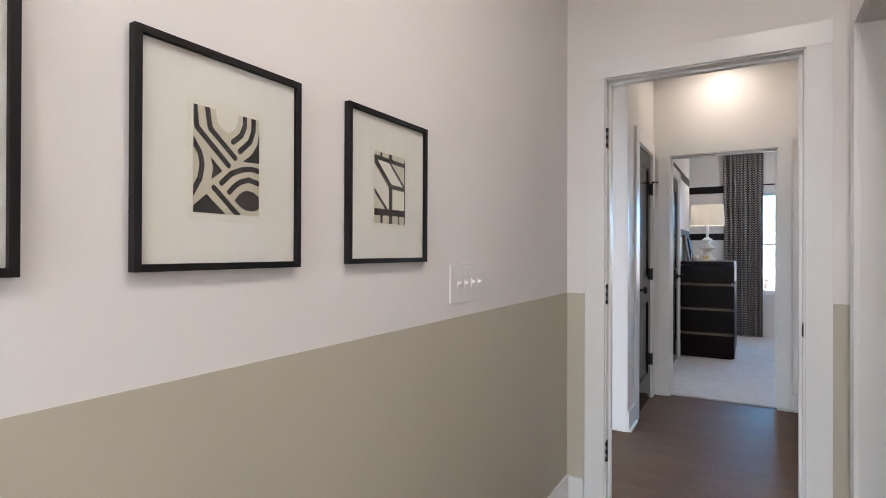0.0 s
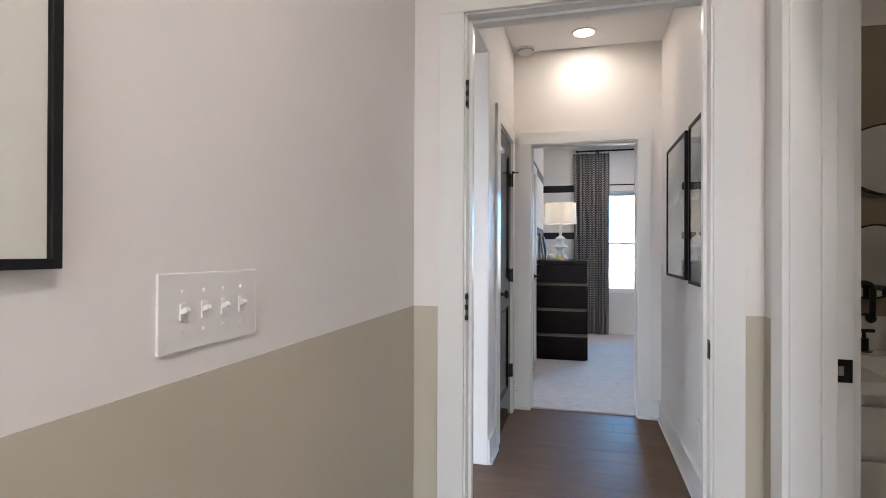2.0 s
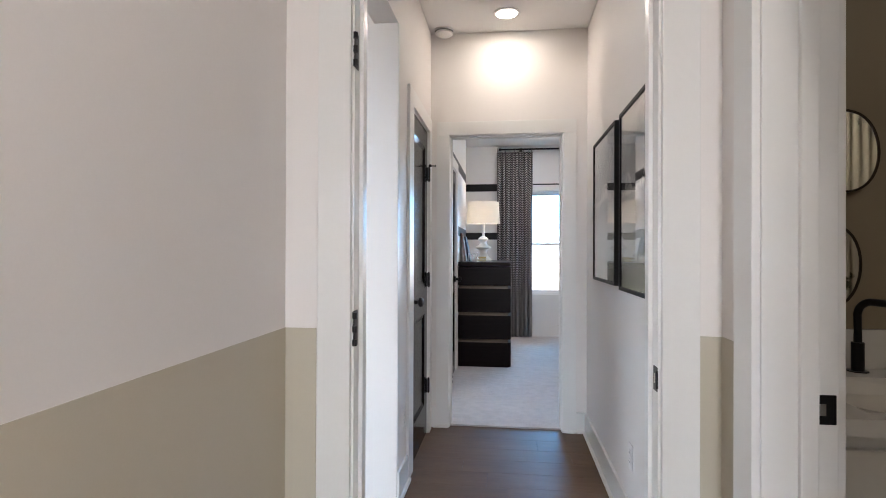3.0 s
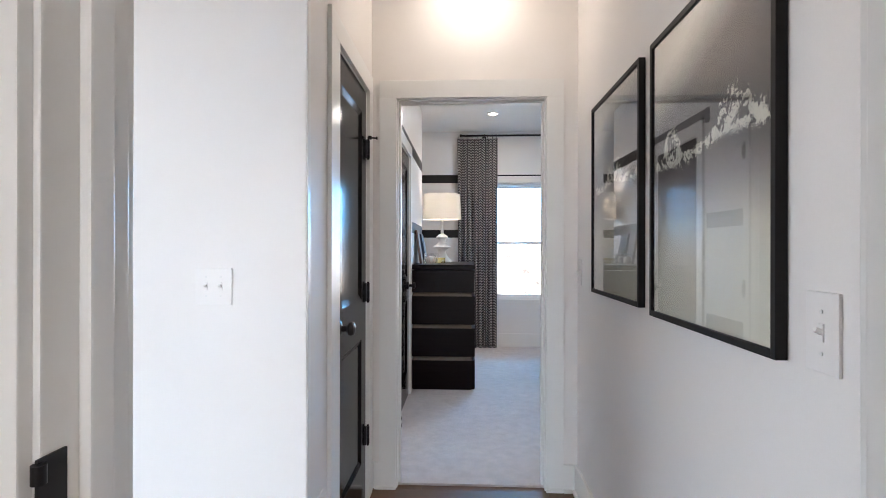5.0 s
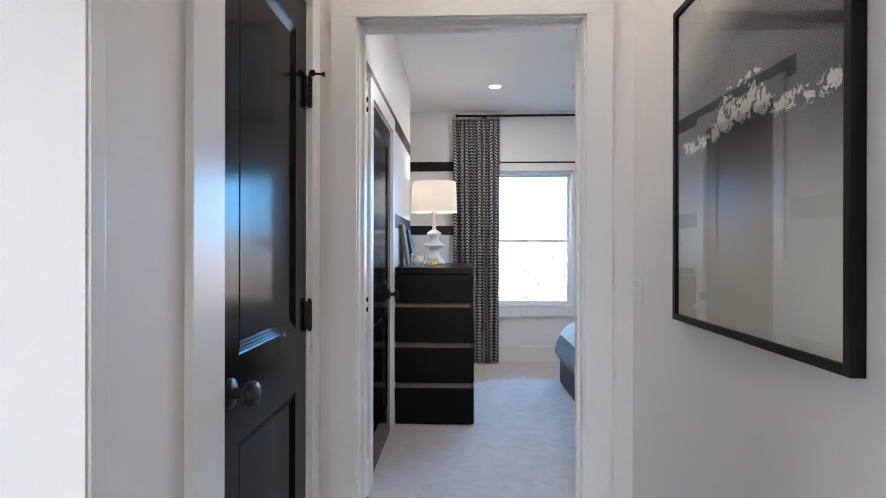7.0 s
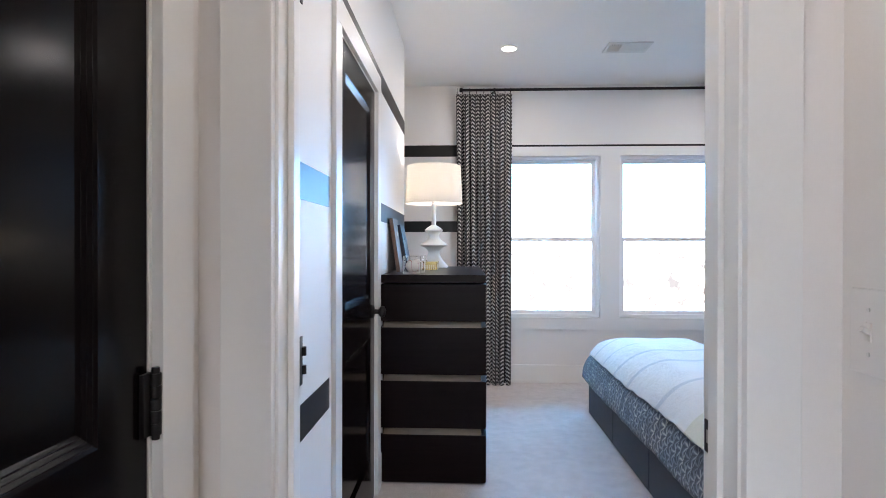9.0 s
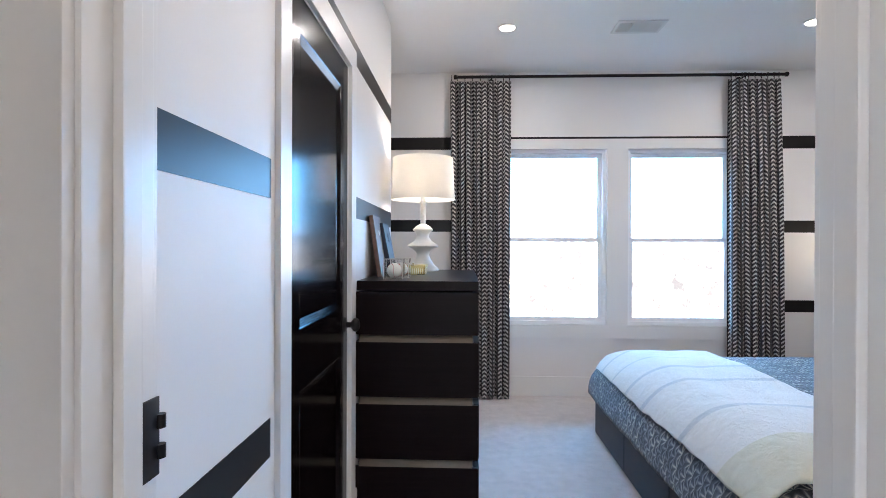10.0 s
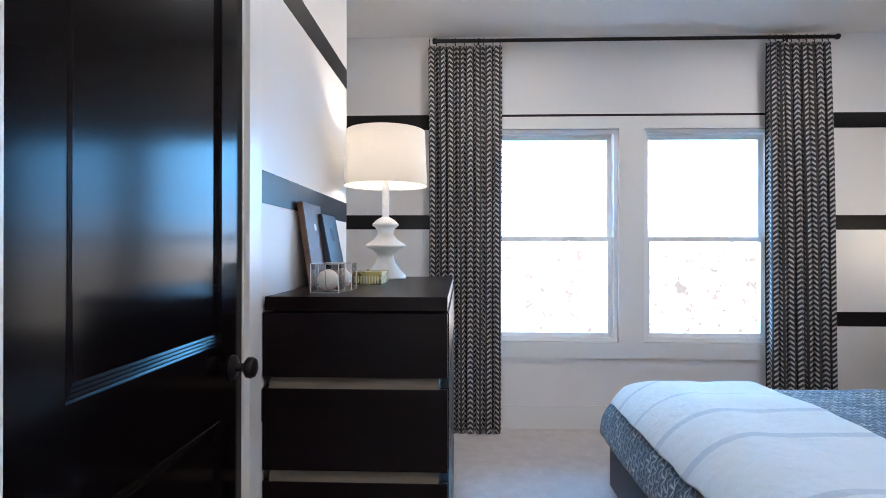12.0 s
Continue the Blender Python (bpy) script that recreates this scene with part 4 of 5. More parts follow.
LINES = [((0.0, 0.078), (1.0, 0.118), 0.040), ((0.02, 0.12), (0.51, 0.46), 0.050), ((0.51, 0.46), (1.0, 0.478), 0.042), ((0.51, 0.46), (0.51, 1.0), 0.054),
         ((0.0, 0.843), (1.0, 0.835), 0.060), ((0.53, 0.155), (0.95, 0.43), 0.026), ((0.0, 0.54), (0.39, 0.80), 0.030), ((0.985, 0.05), (0.985, 1.0), 0.018),
         ((0.21, 0.0), (0.21, 0.07), 0.030), ((0.50, 0.0), (0.50, 0.10), 0.054), ((0.22, 0.85), (0.22, 1.0), 0.034), ((0.78, 0.85), (0.78, 1.0), 0.018)]
PALE = [((0.08, 0.10), (0.56, 0.11), (0.90, 0.44), (0.54, 0.44)), ((0.56, 0.50), (0.97, 0.51), (0.97, 0.80), (0.56, 0.81)), ((0.0, 0.19), (0.45, 0.50), (0.45, 0.82), (0.40, 0.82), (0.0, 0.53))]


def lines_ink(u, v):
    return any(seg_dist(u, v, a, b) < w for a, b, w in LINES)


def lines_pale(u, v):
    return any(in_patch(u, v, p) for p in PALE)


def lines_art(th, w, h, depth):
    boxes("mat", M_MAT, th, (-w / 2, w / 2, -depth + 0.009, -0.002, -h / 2, h / 2), label="wide cream mat board")
    y = -depth + 0.009
    zo = 0.001
    bw, bh = 0.128, 0.170
    boxes("backing_sheet", M_PAPER2, th, (-0.07, 0.07, y - 0.0006, y, -0.095 + zo, 0.1 + zo))
    boxes("print", M_PAPER, th, (-bw / 2, bw / 2, y - 0.0012, y - 0.0006, -bh / 2 + zo, bh / 2 + zo), label="tan print with straight black lines")
    part("highlight", runs_mesh(-bw / 2, bw / 2, -bh / 2 + zo, bh / 2 + zo, y - 0.0014, lines_pale), M_PAPER2, th)
    part("ink", runs_mesh(-bw / 2, bw / 2, -bh / 2 + zo, bh / 2 + zo, y - 0.0017, lines_ink), M_INK, th)


G = "framed prints in the vestibule"
picture("framed_print", pose(-0.5740, 1.1145, 1.3735, 0, 0, 90), 0.324, 0.358, 0.0115, 0.015, "black-framed print of curved bands with a wide cream mat", G, curves_art)
picture("framed_print", pose(-0.5740, 1.582, 1.3765, 0, 0, 90), 0.325, 0.358, 0.0115, 0.015, "black-framed print of straight lines with a wide cream mat", G, lines_art)
picture("framed_print", pose(-0.5740, 0.6555, 1.3725, 0, 0, 90), 0.324, 0.358, 0.0115, 0.015, "black-framed print with a wide cream mat", G, lines_art)


def make_misty_print():
    """A soft landscape: pale sky behind a slanting dark haze, pale water below."""
    m, nt, b = nodes_of("misty_print")
    v = coords(nt)
    sep = nt.nodes.new("ShaderNodeSeparateXYZ")
    nt.links.new(v, sep.inputs[0])
    n = noise_tex(nt, v, 3.0, 4, 0.5)
    soft = maths(nt, "MULTIPLY", maths(nt, "SUBTRACT", n, 0.5), 0.07)
    low = nt.nodes.new("ShaderNodeMapRange")
    low.inputs[1].default_value, low.inputs[2].default_value = -0.24, 0.03
    nt.links.new(maths(nt, "ADD", sep.outputs[2], soft), low.inputs[0])
    water = ramp(nt, low.outputs[0], [(0.0, (0.66, 0.64, 0.54)), (0.35, (0.60, 0.58, 0.50)), (0.72, (0.22, 0.205, 0.20)), (1.0, (0.035, 0.031, 0.033))])
    up = nt.nodes.new("ShaderNodeMapRange")
    up.inputs[1].default_value, up.inputs[2].default_value = 0.10, 0.26
    slope = maths(nt, "MULTIPLY", maths(nt, "ADD", sep.outputs[0], 0.30), -0.42)
    nt.links.new(maths(nt, "ADD", maths(nt, "ADD", sep.outputs[2], slope), soft), up.inputs[0])
    c = mix_col(nt, ramp(nt, up.outputs[0], [(0.0, (0, 0, 0)), (0.45, (0.35, 0.35, 0.35)), (1.0, (1, 1, 1))]), water, (0.64, 0.61, 0.53))
    nt.links.new(c, b.inputs["Base Color"])
    b.inputs["Roughness"].default_value = 0.6
    return m


M_MISTY = make_misty_print()
M_BLOSSOM = surface("blossom_print", (0.72, 0.71, 0.63), 0.7, 0.08, 300, 30, 0.0)


def blossom_art(seed, base, rise, clumps):
    def art(th, w, h, depth):
        boxes("print", M_MISTY, th, (-w / 2, w / 2, -depth + 0.010, -0.002, -h / 2, h / 2), label="misty grey and cream landscape print")
        y = -depth + 0.0095
        rnd = random.Random(seed)
        bm = bmesh.new()

        def dab(x, z, r, stretch, turn):
            if abs(x) < w / 2 - 0.012:
                yy = y - 0.00005 * rnd.randrange(12)
                bm.faces.new([bm.verts.new((x + r * math.cos(a) * math.cos(turn) - r * stretch * math.sin(a) * math.sin(turn), yy,
                                            z + r * math.cos(a) * math.sin(turn) + r * stretch * math.sin(a) * math.cos(turn))) for a in (0.0, 1.2, 2.1, 3.3, 4.2, 5.3)])

        for k in range(26000):
            t = rnd.random()
            tall = sum(hh * max(0.0, 1 - ((t - c) / (1.5 * ww)) ** 2) for c, ww, hh in clumps)
            mid = base + rise * t + 0.009 * math.sin(9 * t + seed)
            high = rnd.random() ** 1.3
            if tall < 0.01 and rnd.random() < 0.7:
                continue
            x, z = (t - 0.5) * 0.95 * w, mid + rnd.gauss(0, 0.007) + tall * high
            clump = noise.noise(Vector((x * 34, z * 34, seed))) + 0.8 * noise.noise(Vector((x * 100, z * 100, seed + 4.0)))
            if clump < -0.18 + 0.42 * high:
                continue
            dab(x, z, rnd.uniform(0.0007, 0.0018), rnd.uniform(0.7, 1.5), rnd.gauss(0, 0.8))
        for k in range(26):
            t = rnd.random()
            tall = sum(hh * max(0.0, 1 - abs(t - c) / (1.5 * ww)) for c, ww, hh in clumps)
            lean, length = rnd.gauss(0, 0.5), (0.012 + 0.9 * tall) * rnd.uniform(0.6, 1.2)
            for j in range(40):
                q = rnd.random()
                dab((t - 0.5) * 0.95 * w + length * q * lean + rnd.gauss(0, 0.0022), base + rise * t + length * q, rnd.uniform(0.0006, 0.0013), rnd.uniform(1.0, 2.4), rnd.gauss(0, 0.6))
        part("blossoms", bm, M_BLOSSOM, th, "pale blossom branch in the print")
    return art


G = "large prints in the hall"
picture("large_print", pose(0.5540, 4.6850, 1.4680, 0, 0, -90), 0.645, 0.806, 0.016, 0.022, "large black-framed misty blossom landscape behind glass", G, blossom_art(3, 0.036, 0.01, ((0.47, 0.13, 0.085), (0.62, 0.05, 0.045))))
picture("large_print", pose(0.5540, 3.934, 1.4610, 0, 0, -90), 0.654, 0.815, 0.016, 0.022, "large black-framed misty blossom landscape behind glass", G, blossom_art(8, 0.022, 0.030, ((0.20, 0.085, 0.11), (0.78, 0.14, 0.085))))

# ---- things: bedroom ----
chest = thing("chest_of_drawers", -0.226, 7.9, 0.012, "dark brown stained wooden chest of drawers on carpet", "chest of drawers")
CX0, CX1, CY0, CY1 = -0.500, 0.053, 7.288, 8.50
boxes("body", M_CHEST, chest, (CX0 + 0.006, CX1 - 0.026, CY0 + 0.024, CY1, 0.012, 1.066))
boxes("top", M_CHEST, chest, (CX0, CX1, CY0, CY1, 1.074, 1.116), bevel=0.002)
boxes("plinth", M_CHEST, chest, (CX0 + 0.01, CX1 - 0.03, CY0 + 0.03, CY1 - 0.01, 0.012, 0.03))
LEVELS = [(0.872, 1.066), (0.590, 0.838), (0.308, 0.556), (0.022, 0.273)]
for z0, z1 in LEVELS:
    fr = boxes("drawer_front", M_CHEST, chest, (CX0 - 0.008, CX1, CY0 + 0.002, CY0 + 0.022, z0, z1), bevel=0.0025)
    boxes("drawer_side", M_CHEST, chest, (CX1 - 0.022, CX1 + 0.004, CY0 + 0.024, CY1 - 0.004, z0, z1), bevel=0.0025)
# Bevels get a lighter wood that stands in for reflected wall light.
for z0, z1 in ((0.838, 0.872), (0.556, 0.590), (0.273, 0.308)):
    bm = bmesh.new()
    vs = [bm.verts.new(p) for p in ((CX0 + 0.012, CY0 + 0.004, z0), (CX1 - 0.026, CY0 + 0.004, z0), (CX1 - 0.026, CY0 + 0.022, z1), (CX0 + 0.012, CY0 + 0.022, z1),
                                    (CX0 + 0.012, CY0 + 0.0235, z0), (CX1 - 0.026, CY0 + 0.0235, z0), (CX1 - 0.026, CY0 + 0.0235, z1), (CX0 + 0.012, CY0 + 0.0235, z1))]
    for f in ((0, 1, 2, 3), (4, 7, 6, 5), (0, 4, 5, 1), (3, 2, 6, 7), (0, 3, 7, 4), (1, 5, 6, 2)):
        bm.faces.new([vs[i] for i in f])
    part("grip_rail", bm, M_GROOVE_GLEAM, chest, "bevelled grip rail, coloured lighter for the light it reflects")
at_home(chest)

lamp = thing("table_lamp", -0.278, 8.30, 1.116, "white sculpted plaster table lamp with a drum shade, lit", "lamp")
L = Matrix.Translation((-0.278, 8.30, 1.116))
bm = bmesh.new()
lathe(bm, [(0.098, 0.0), (0.102, 0.006), (0.098, 0.018), (0.072, 0.042), (0.050, 0.074), (0.040, 0.102), (0.044, 0.122), (0.066, 0.142), (0.096, 0.155), (0.099, 0.162), (0.088, 0.172), (0.056, 0.192), (0.040, 0.214), (0.038, 0.232), (0.050, 0.250), (0.064, 0.260), (0.064, 0.268), (0.048, 0.284), (0.030, 0.296), (0.018, 0.302)], 48, L)
part("base", bm, M_PLASTER, lamp, "white plaster stepped base", smooth=True)
bm = bmesh.new()
lathe(bm, [(0.0165, 0.30), (0.0165, 0.452), (0.012, 0.456), (0.012, 0.49)], 24, L)
part("stem", bm, M_PLASTER, lamp, smooth=True)
bm = bmesh.new()
prof = [(0.204, 0.455), (0.192, 0.722), (0.189, 0.722), (0.201, 0.455)]
seg = 64
rings = [[bm.verts.new(L @ Vector((r * math.cos(2 * math.pi * k / seg), r * math.sin(2 * math.pi * k / seg), z))) for k in range(seg)] for r, z in prof]
for i in range(4):
    lo, hi = rings[i], rings[(i + 1) % 4]
    for k in range(seg):
        bm.faces.new((lo[k], lo[(k + 1) % seg], hi[(k + 1) % seg], hi[k]))
part("shade", bm, M_SHADE, lamp, "white linen drum shade", smooth=True)
bm = bmesh.new()
for a in range(3):
    t = 2 * math.pi * a / 3
    rod(bm, L @ Vector((0.012 * math.cos(t), 0.012 * math.sin(t), 0.69)), L @ Vector((0.187 * math.cos(t), 0.187 * math.sin(t), 0.705)), 0.0022, seg=8)
part("spider", bm, M_STEEL, lamp)
bm = bmesh.new()
bmesh.ops.create_uvsphere(bm, u_segments=20, v_segments=12, radius=0.03, matrix=L @ Matrix.Translation((0, 0, 0.56)))
M_BULB = glow("bulb_glass", (1.0, 0.86, 0.66), 30)
part("bulb", bm, M_BULB, lamp, "glowing bulb", smooth=True)
at_home(lamp)
bl = bpy.data.lights.new("table_lamp_light", "POINT")
bl.energy, bl.color, bl.shadow_soft_size = 4.5, (1.0, 0.88, 0.73), 0.032
blo = new("table_lamp_light", bl)
blo.location = (-0.278, 8.30, 1.116 + 0.605)


def leaning_frame(name, yc, w, h, t, lean, x_foot, mat, label):
    """A thin board that leans back on the wall. x_foot: where its lower edge stands."""
    th = thing(name, x_foot, yc, 1.116, label, "book")
    bm = bmesh.new()
    block(bm, -t, 0, -w / 2, w / 2, 0, h, 0.002)
    part("cover", bm, mat, th)
    bm = bmesh.new()
    block(bm, -t + 0.003, -0.003, -w / 2 - 0.0012, w / 2 + 0.001, 0.006, h + 0.0012)
    part("pages", bm, M_WALNUT if mat is not M_NAVY else M_NAVY, th)
    bm = bmesh.new()
    rod(bm, (0.0002, 0, h * 0.72), (0.0010, 0, h * 0.72), w * (0.13 if mat is M_NAVY else 0.06), seg=20)
    part("emblem", bm, M_BEDFRAME if mat is M_NAVY else M_PAPER, th, "small round emblem")
    th.rotation_euler = (0, -radians(lean), 0)
    return th


leaning_frame("wooden_plaque", 7.73, 0.24, 0.320, 0.022, 8.5, -0.435, M_WALNUT, "brown wooden plaque leaning on the wall above the chest")
leaning_frame("navy_book", 7.905, 0.22, 0.290, 0.026, 11, -0.405, M_NAVY, "dark navy hardback leaning on a wooden plaque")

acr = thing("baseball_case", -0.40, 7.56, 1.116, "clear acrylic display cube holding a white baseball", "display case", "baseball cases on the chest")
a0 = (-0.430, -0.336, 7.545, 7.640)
t = 0.0025
boxes("case", M_PICGLASS, acr, (a0[0], a0[1], a0[2], a0[2] + t, 1.117, 1.212), (a0[0], a0[1], a0[3] - t, a0[3], 1.117, 1.212), (a0[0], a0[0] + t, a0[2] + t, a0[3] - t, 1.117, 1.212),
      (a0[1] - t, a0[1], a0[2] + t, a0[3] - t, 1.117, 1.212), (a0[0] + t, a0[1] - t, a0[2] + t, a0[3] - t, 1.2095, 1.212), label="clear acrylic box")
# Opaque white edge strips stand in for the glint of clear acrylic.
bm = bmesh.new()
e = 0.0022
for sx in (a0[0], a0[1] - e):
    for sy in (a0[2], a0[3] - e):
        block(bm, sx - 0.0003, sx + e + 0.0003, sy - 0.0003, sy + e + 0.0003, 1.1165, 1.2125)
    block(bm, sx - 0.0003, sx + e + 0.0003, a0[2], a0[3], 1.211, 1.2126)
    block(bm, sx - 0.0003, sx + e + 0.0003, a0[2], a0[3], 1.1164, 1.118)
for sy in (a0[2], a0[3] - e):
    block(bm, a0[0], a0[1], sy - 0.0003, sy + e + 0.0003, 1.211, 1.2126)
    block(bm, a0[0], a0[1], sy - 0.0003, sy + e + 0.0003, 1.1164, 1.118)
part("case_edges", bm, M_QUARTZ, acr, "acrylic edges, coloured white for their glint")
bm = bmesh.new()
bmesh.ops.create_uvsphere(bm, u_segments=28, v_segments=18, radius=0.0365, matrix=Matrix.Translation((-0.383, 7.5925, 1.156)))
ball = part("baseball", bm, M_LEATHER, acr, "white leather baseball", smooth=True)
bm = bmesh.new()
pts = []
for k in range(61):
    s = 2 * math.pi * k / 60
    v = Vector((math.cos(s) + 0.35 * math.cos(3 * s), math.sin(s) - 0.35 * math.sin(3 * s), 1.15 * math.sin(2 * s))).normalized() * 0.0367
    pts.append(Vector((-0.383, 7.5925, 1.156)) + v)
tube(bm, pts, 0.0009, 6)
part("stitching", bm, M_RED, ball)
at_home(acr)
acr.location = (-0.368, 7.43, 1.116)
copy_thing(acr, pose(-0.352, 7.555, 1.116))

gold = thing("trinket_box", -0.30, 7.99, 1.116, "small brass trinket box with a pierced lid", "box")
gx0, gx1, gy0, gy1 = -0.345, -0.232, 7.85, 8.05
boxes("body", M_GOLD, gold, (gx0, gx1, gy0, gy1, 1.116, 1.155), bevel=0.002)
boxes("lid", M_GOLD, gold, (gx0 - 0.003, gx1 + 0.003, gy0 - 0.003, gy1 + 0.003, 1.155, 1.168), bevel=0.002)
bm = bmesh.new()
for k in range(9):
    block(bm, gx0 + 0.006 + k * 0.0115, gx0 + 0.011 + k * 0.0115, gy0 - 0.0012, gy0 + 0.001, 1.121, 1.150)
    block(bm, gx1 - 0.001, gx1 + 0.0012, gy0 + 0.008 + k * 0.012, gy0 + 0.0135 + k * 0.012, 1.121, 1.150)
tagged(part("pierced_band", bm, M_PAPER, gold), kind="stuff")
bm = bmesh.new()
rod(bm, (-0.31, 7.99, 1.168), (-0.31, 7.99, 1.174), 0.006)
part("lid_knob", bm, M_GOLD, gold)
at_home(gold)

# Curtains and their rod
ROD_Y, ROD_Z = 9.325, 2.685
crod = thing("curtain_rod", 1.26, ROD_Y, ROD_Z, "long black metal curtain rod above the windows", "curtain rod")
bm = bmesh.new()
rod(bm, (-0.08, ROD_Y, ROD_Z), (2.59, ROD_Y, ROD_Z), 0.0125, seg=20)
part("rod", bm, M_BLACK, crod, smooth=True)
for x, s in ((-0.08, -1), (2.59, 1)):
    bm = bmesh.new()
    lathe(bm, [(0.016, 0.0), (0.019, 0.004), (0.019, 0.020), (0.015, 0.024), (0.001, 0.025)], 20, Matrix.Translation((x, ROD_Y, ROD_Z)) @ Euler((0, radians(90 * s), 0)).to_matrix().to_4x4())
    part("finial", bm, M_BLACK, crod, smooth=True)
for x in (0.21, 2.27):
    bm = bmesh.new()
    rod(bm, (x, ROD_Y, ROD_Z - 0.012), (x, WY, ROD_Z - 0.012), 0.006)
    rod(bm, (x, WY - 0.008, ROD_Z - 0.012), (x, WY, ROD_Z - 0.012), 0.024)
    rod(bm, (x - 0.006, ROD_Y, ROD_Z), (x + 0.006, ROD_Y, ROD_Z), 0.017)
    rod(bm, (x, ROD_Y - 0.003, ROD_Z - 0.012), (x, ROD_Y - 0.003, ROD_Z - 0.035), 0.005)
    part("bracket", bm, M_BLACK, crod, smooth=True)
at_home(crod)


def curtain(x0t, x1t, x0b, x1b, seed, label):
    """A pleated panel that hangs from rings; cloth metres go into its UV map."""
    th = thing("curtain", (x0t + x1t) / 2, ROD_Y, 0.012, label, "curtain", "window curtains")
    rnd = random.Random(seed)
    folds, nu, nv = 8, 208, 60
    full = 2.2 * (x1t - x0t)
    ph = [rnd.uniform(-0.5, 0.5) for _ in range(folds + 1)]
    amp = [rnd.uniform(0.75, 1.2) for _ in range(folds + 1)]
    bm = bmesh.new()
    uv = bm.loops.layers.uv.new("UVMap")
    grid = []
    ztop, zbot = 2.655, 0.018
    for j in range(nv + 1):
        q = j / nv
        z = ztop + (zbot - ztop) * q
        a = 0.024 + 0.016 * min(1, q * 3)
        row = []
        for i in range(nu + 1):
            s = i / nu
            k = s * folds
            kk = min(int(k), folds - 1)
            f = k - kk
            wob = ph[kk] * (1 - f) + ph[kk + 1] * f
            aa = a * (amp[kk] * (1 - f) + amp[kk + 1] * f)
            xa, xb = x0t + (x0b - x0t) * q, x1t + (x1b - x1t) * q
            th_ = 2 * math.pi * k + 0.5 * wob * math.sin(2.2 * q + seed)
            x = xa + (xb - xa) * s + 0.011 * math.sin(2 * th_) + 0.006 * wob * math.sin(5 * q)
            y = ROD_Y - 0.002 + aa * math.cos(th_) + 0.006 * math.sin(3 * q + 4 * s)
            dz = -0.012 * abs(math.sin(math.pi * k)) * max(0, 1 - q * 12)
            row.append(bm.verts.new((x, y, z + dz)))
        grid.append(row)
    for j in range(nv):
        for i in range(nu):
            f = bm.faces.new((grid[j][i], grid[j][i + 1], grid[j + 1][i + 1], grid[j + 1][i]))
            for lp, (a, b) in zip(f.loops, ((i, j), (i + 1, j), (i + 1, j + 1), (i, j + 1))):
                lp[uv].uv = (a / nu * full, (ztop - zbot) * (1 - b / nv))
    cloth = part("cloth", bm, M_CURTAIN, th, smooth=True)
    sol = cloth.modifiers.new("thickness", "SOLIDIFY")
    sol.thickness = 0.002
    for k in range(folds + 1):
        x = x0t + (x1t - x0t) * min(max(k / folds, 0.03), 0.97)
        bm = bmesh.new()
        pts = [(x + 0.0, ROD_Y + 0.0165 * math.cos(a), ROD_Z + 0.0165 * math.sin(a)) for a in np.linspace(0, 2 * math.pi, 17)]
        tube(bm, pts, 0.0018, 6)
        rod(bm, (x, ROD_Y - 0.004, ROD_Z - 0.016), (x, ROD_Y - 0.004, ROD_Z - 0.036), 0.003, seg=8)
        part("ring", bm, M_BLACK, th, "black curtain ring")
    return at_home(th)


curtain(-0.14, 0.372, -0.115, 0.372, 2, "dark charcoal curtain with woven white chevron columns, drawn aside")
curtain(2.145, 2.55, 2.160, 2.605, 5, "dark charcoal curtain with woven white chevron columns, drawn aside")

# Bed
BX0, BX1, BY0, BY1 = 0.872, 3.05, 6.57, 8.505
bed = thing("bed", 1.95, 7.54, 0.012, "double bed with a charcoal upholstered storage base", "bed")
boxes("base_frame", M_BEDFRAME, bed, (BX0 + 0.01, BX1, BY0, BY1, 0.014, 0.30), bevel=0.006)
for k in range(3):
    ya = BY0 + 0.006 + k * (BY1 - BY0) / 3
    boxes("front_panel", M_BEDFRAME, bed, (BX0, BX0 + 0.012, ya + 0.002, ya + (BY1 - BY0) / 3 - 0.008, 0.03, 0.285), bevel=0.004, label="charcoal foot panel")
boxes("mattress", M_THROW, bed, (BX0 + 0.10, BX1, BY0 + 0.10, BY1 - 0.12, 0.30, 0.525), bevel=0.09)
boxes("headboard", M_BEDFRAME, bed, (BX1, 3.125, BY0 - 0.05, BY1 + 0.05, 0.014, 1.12), bevel=0.012)
at_home(bed)


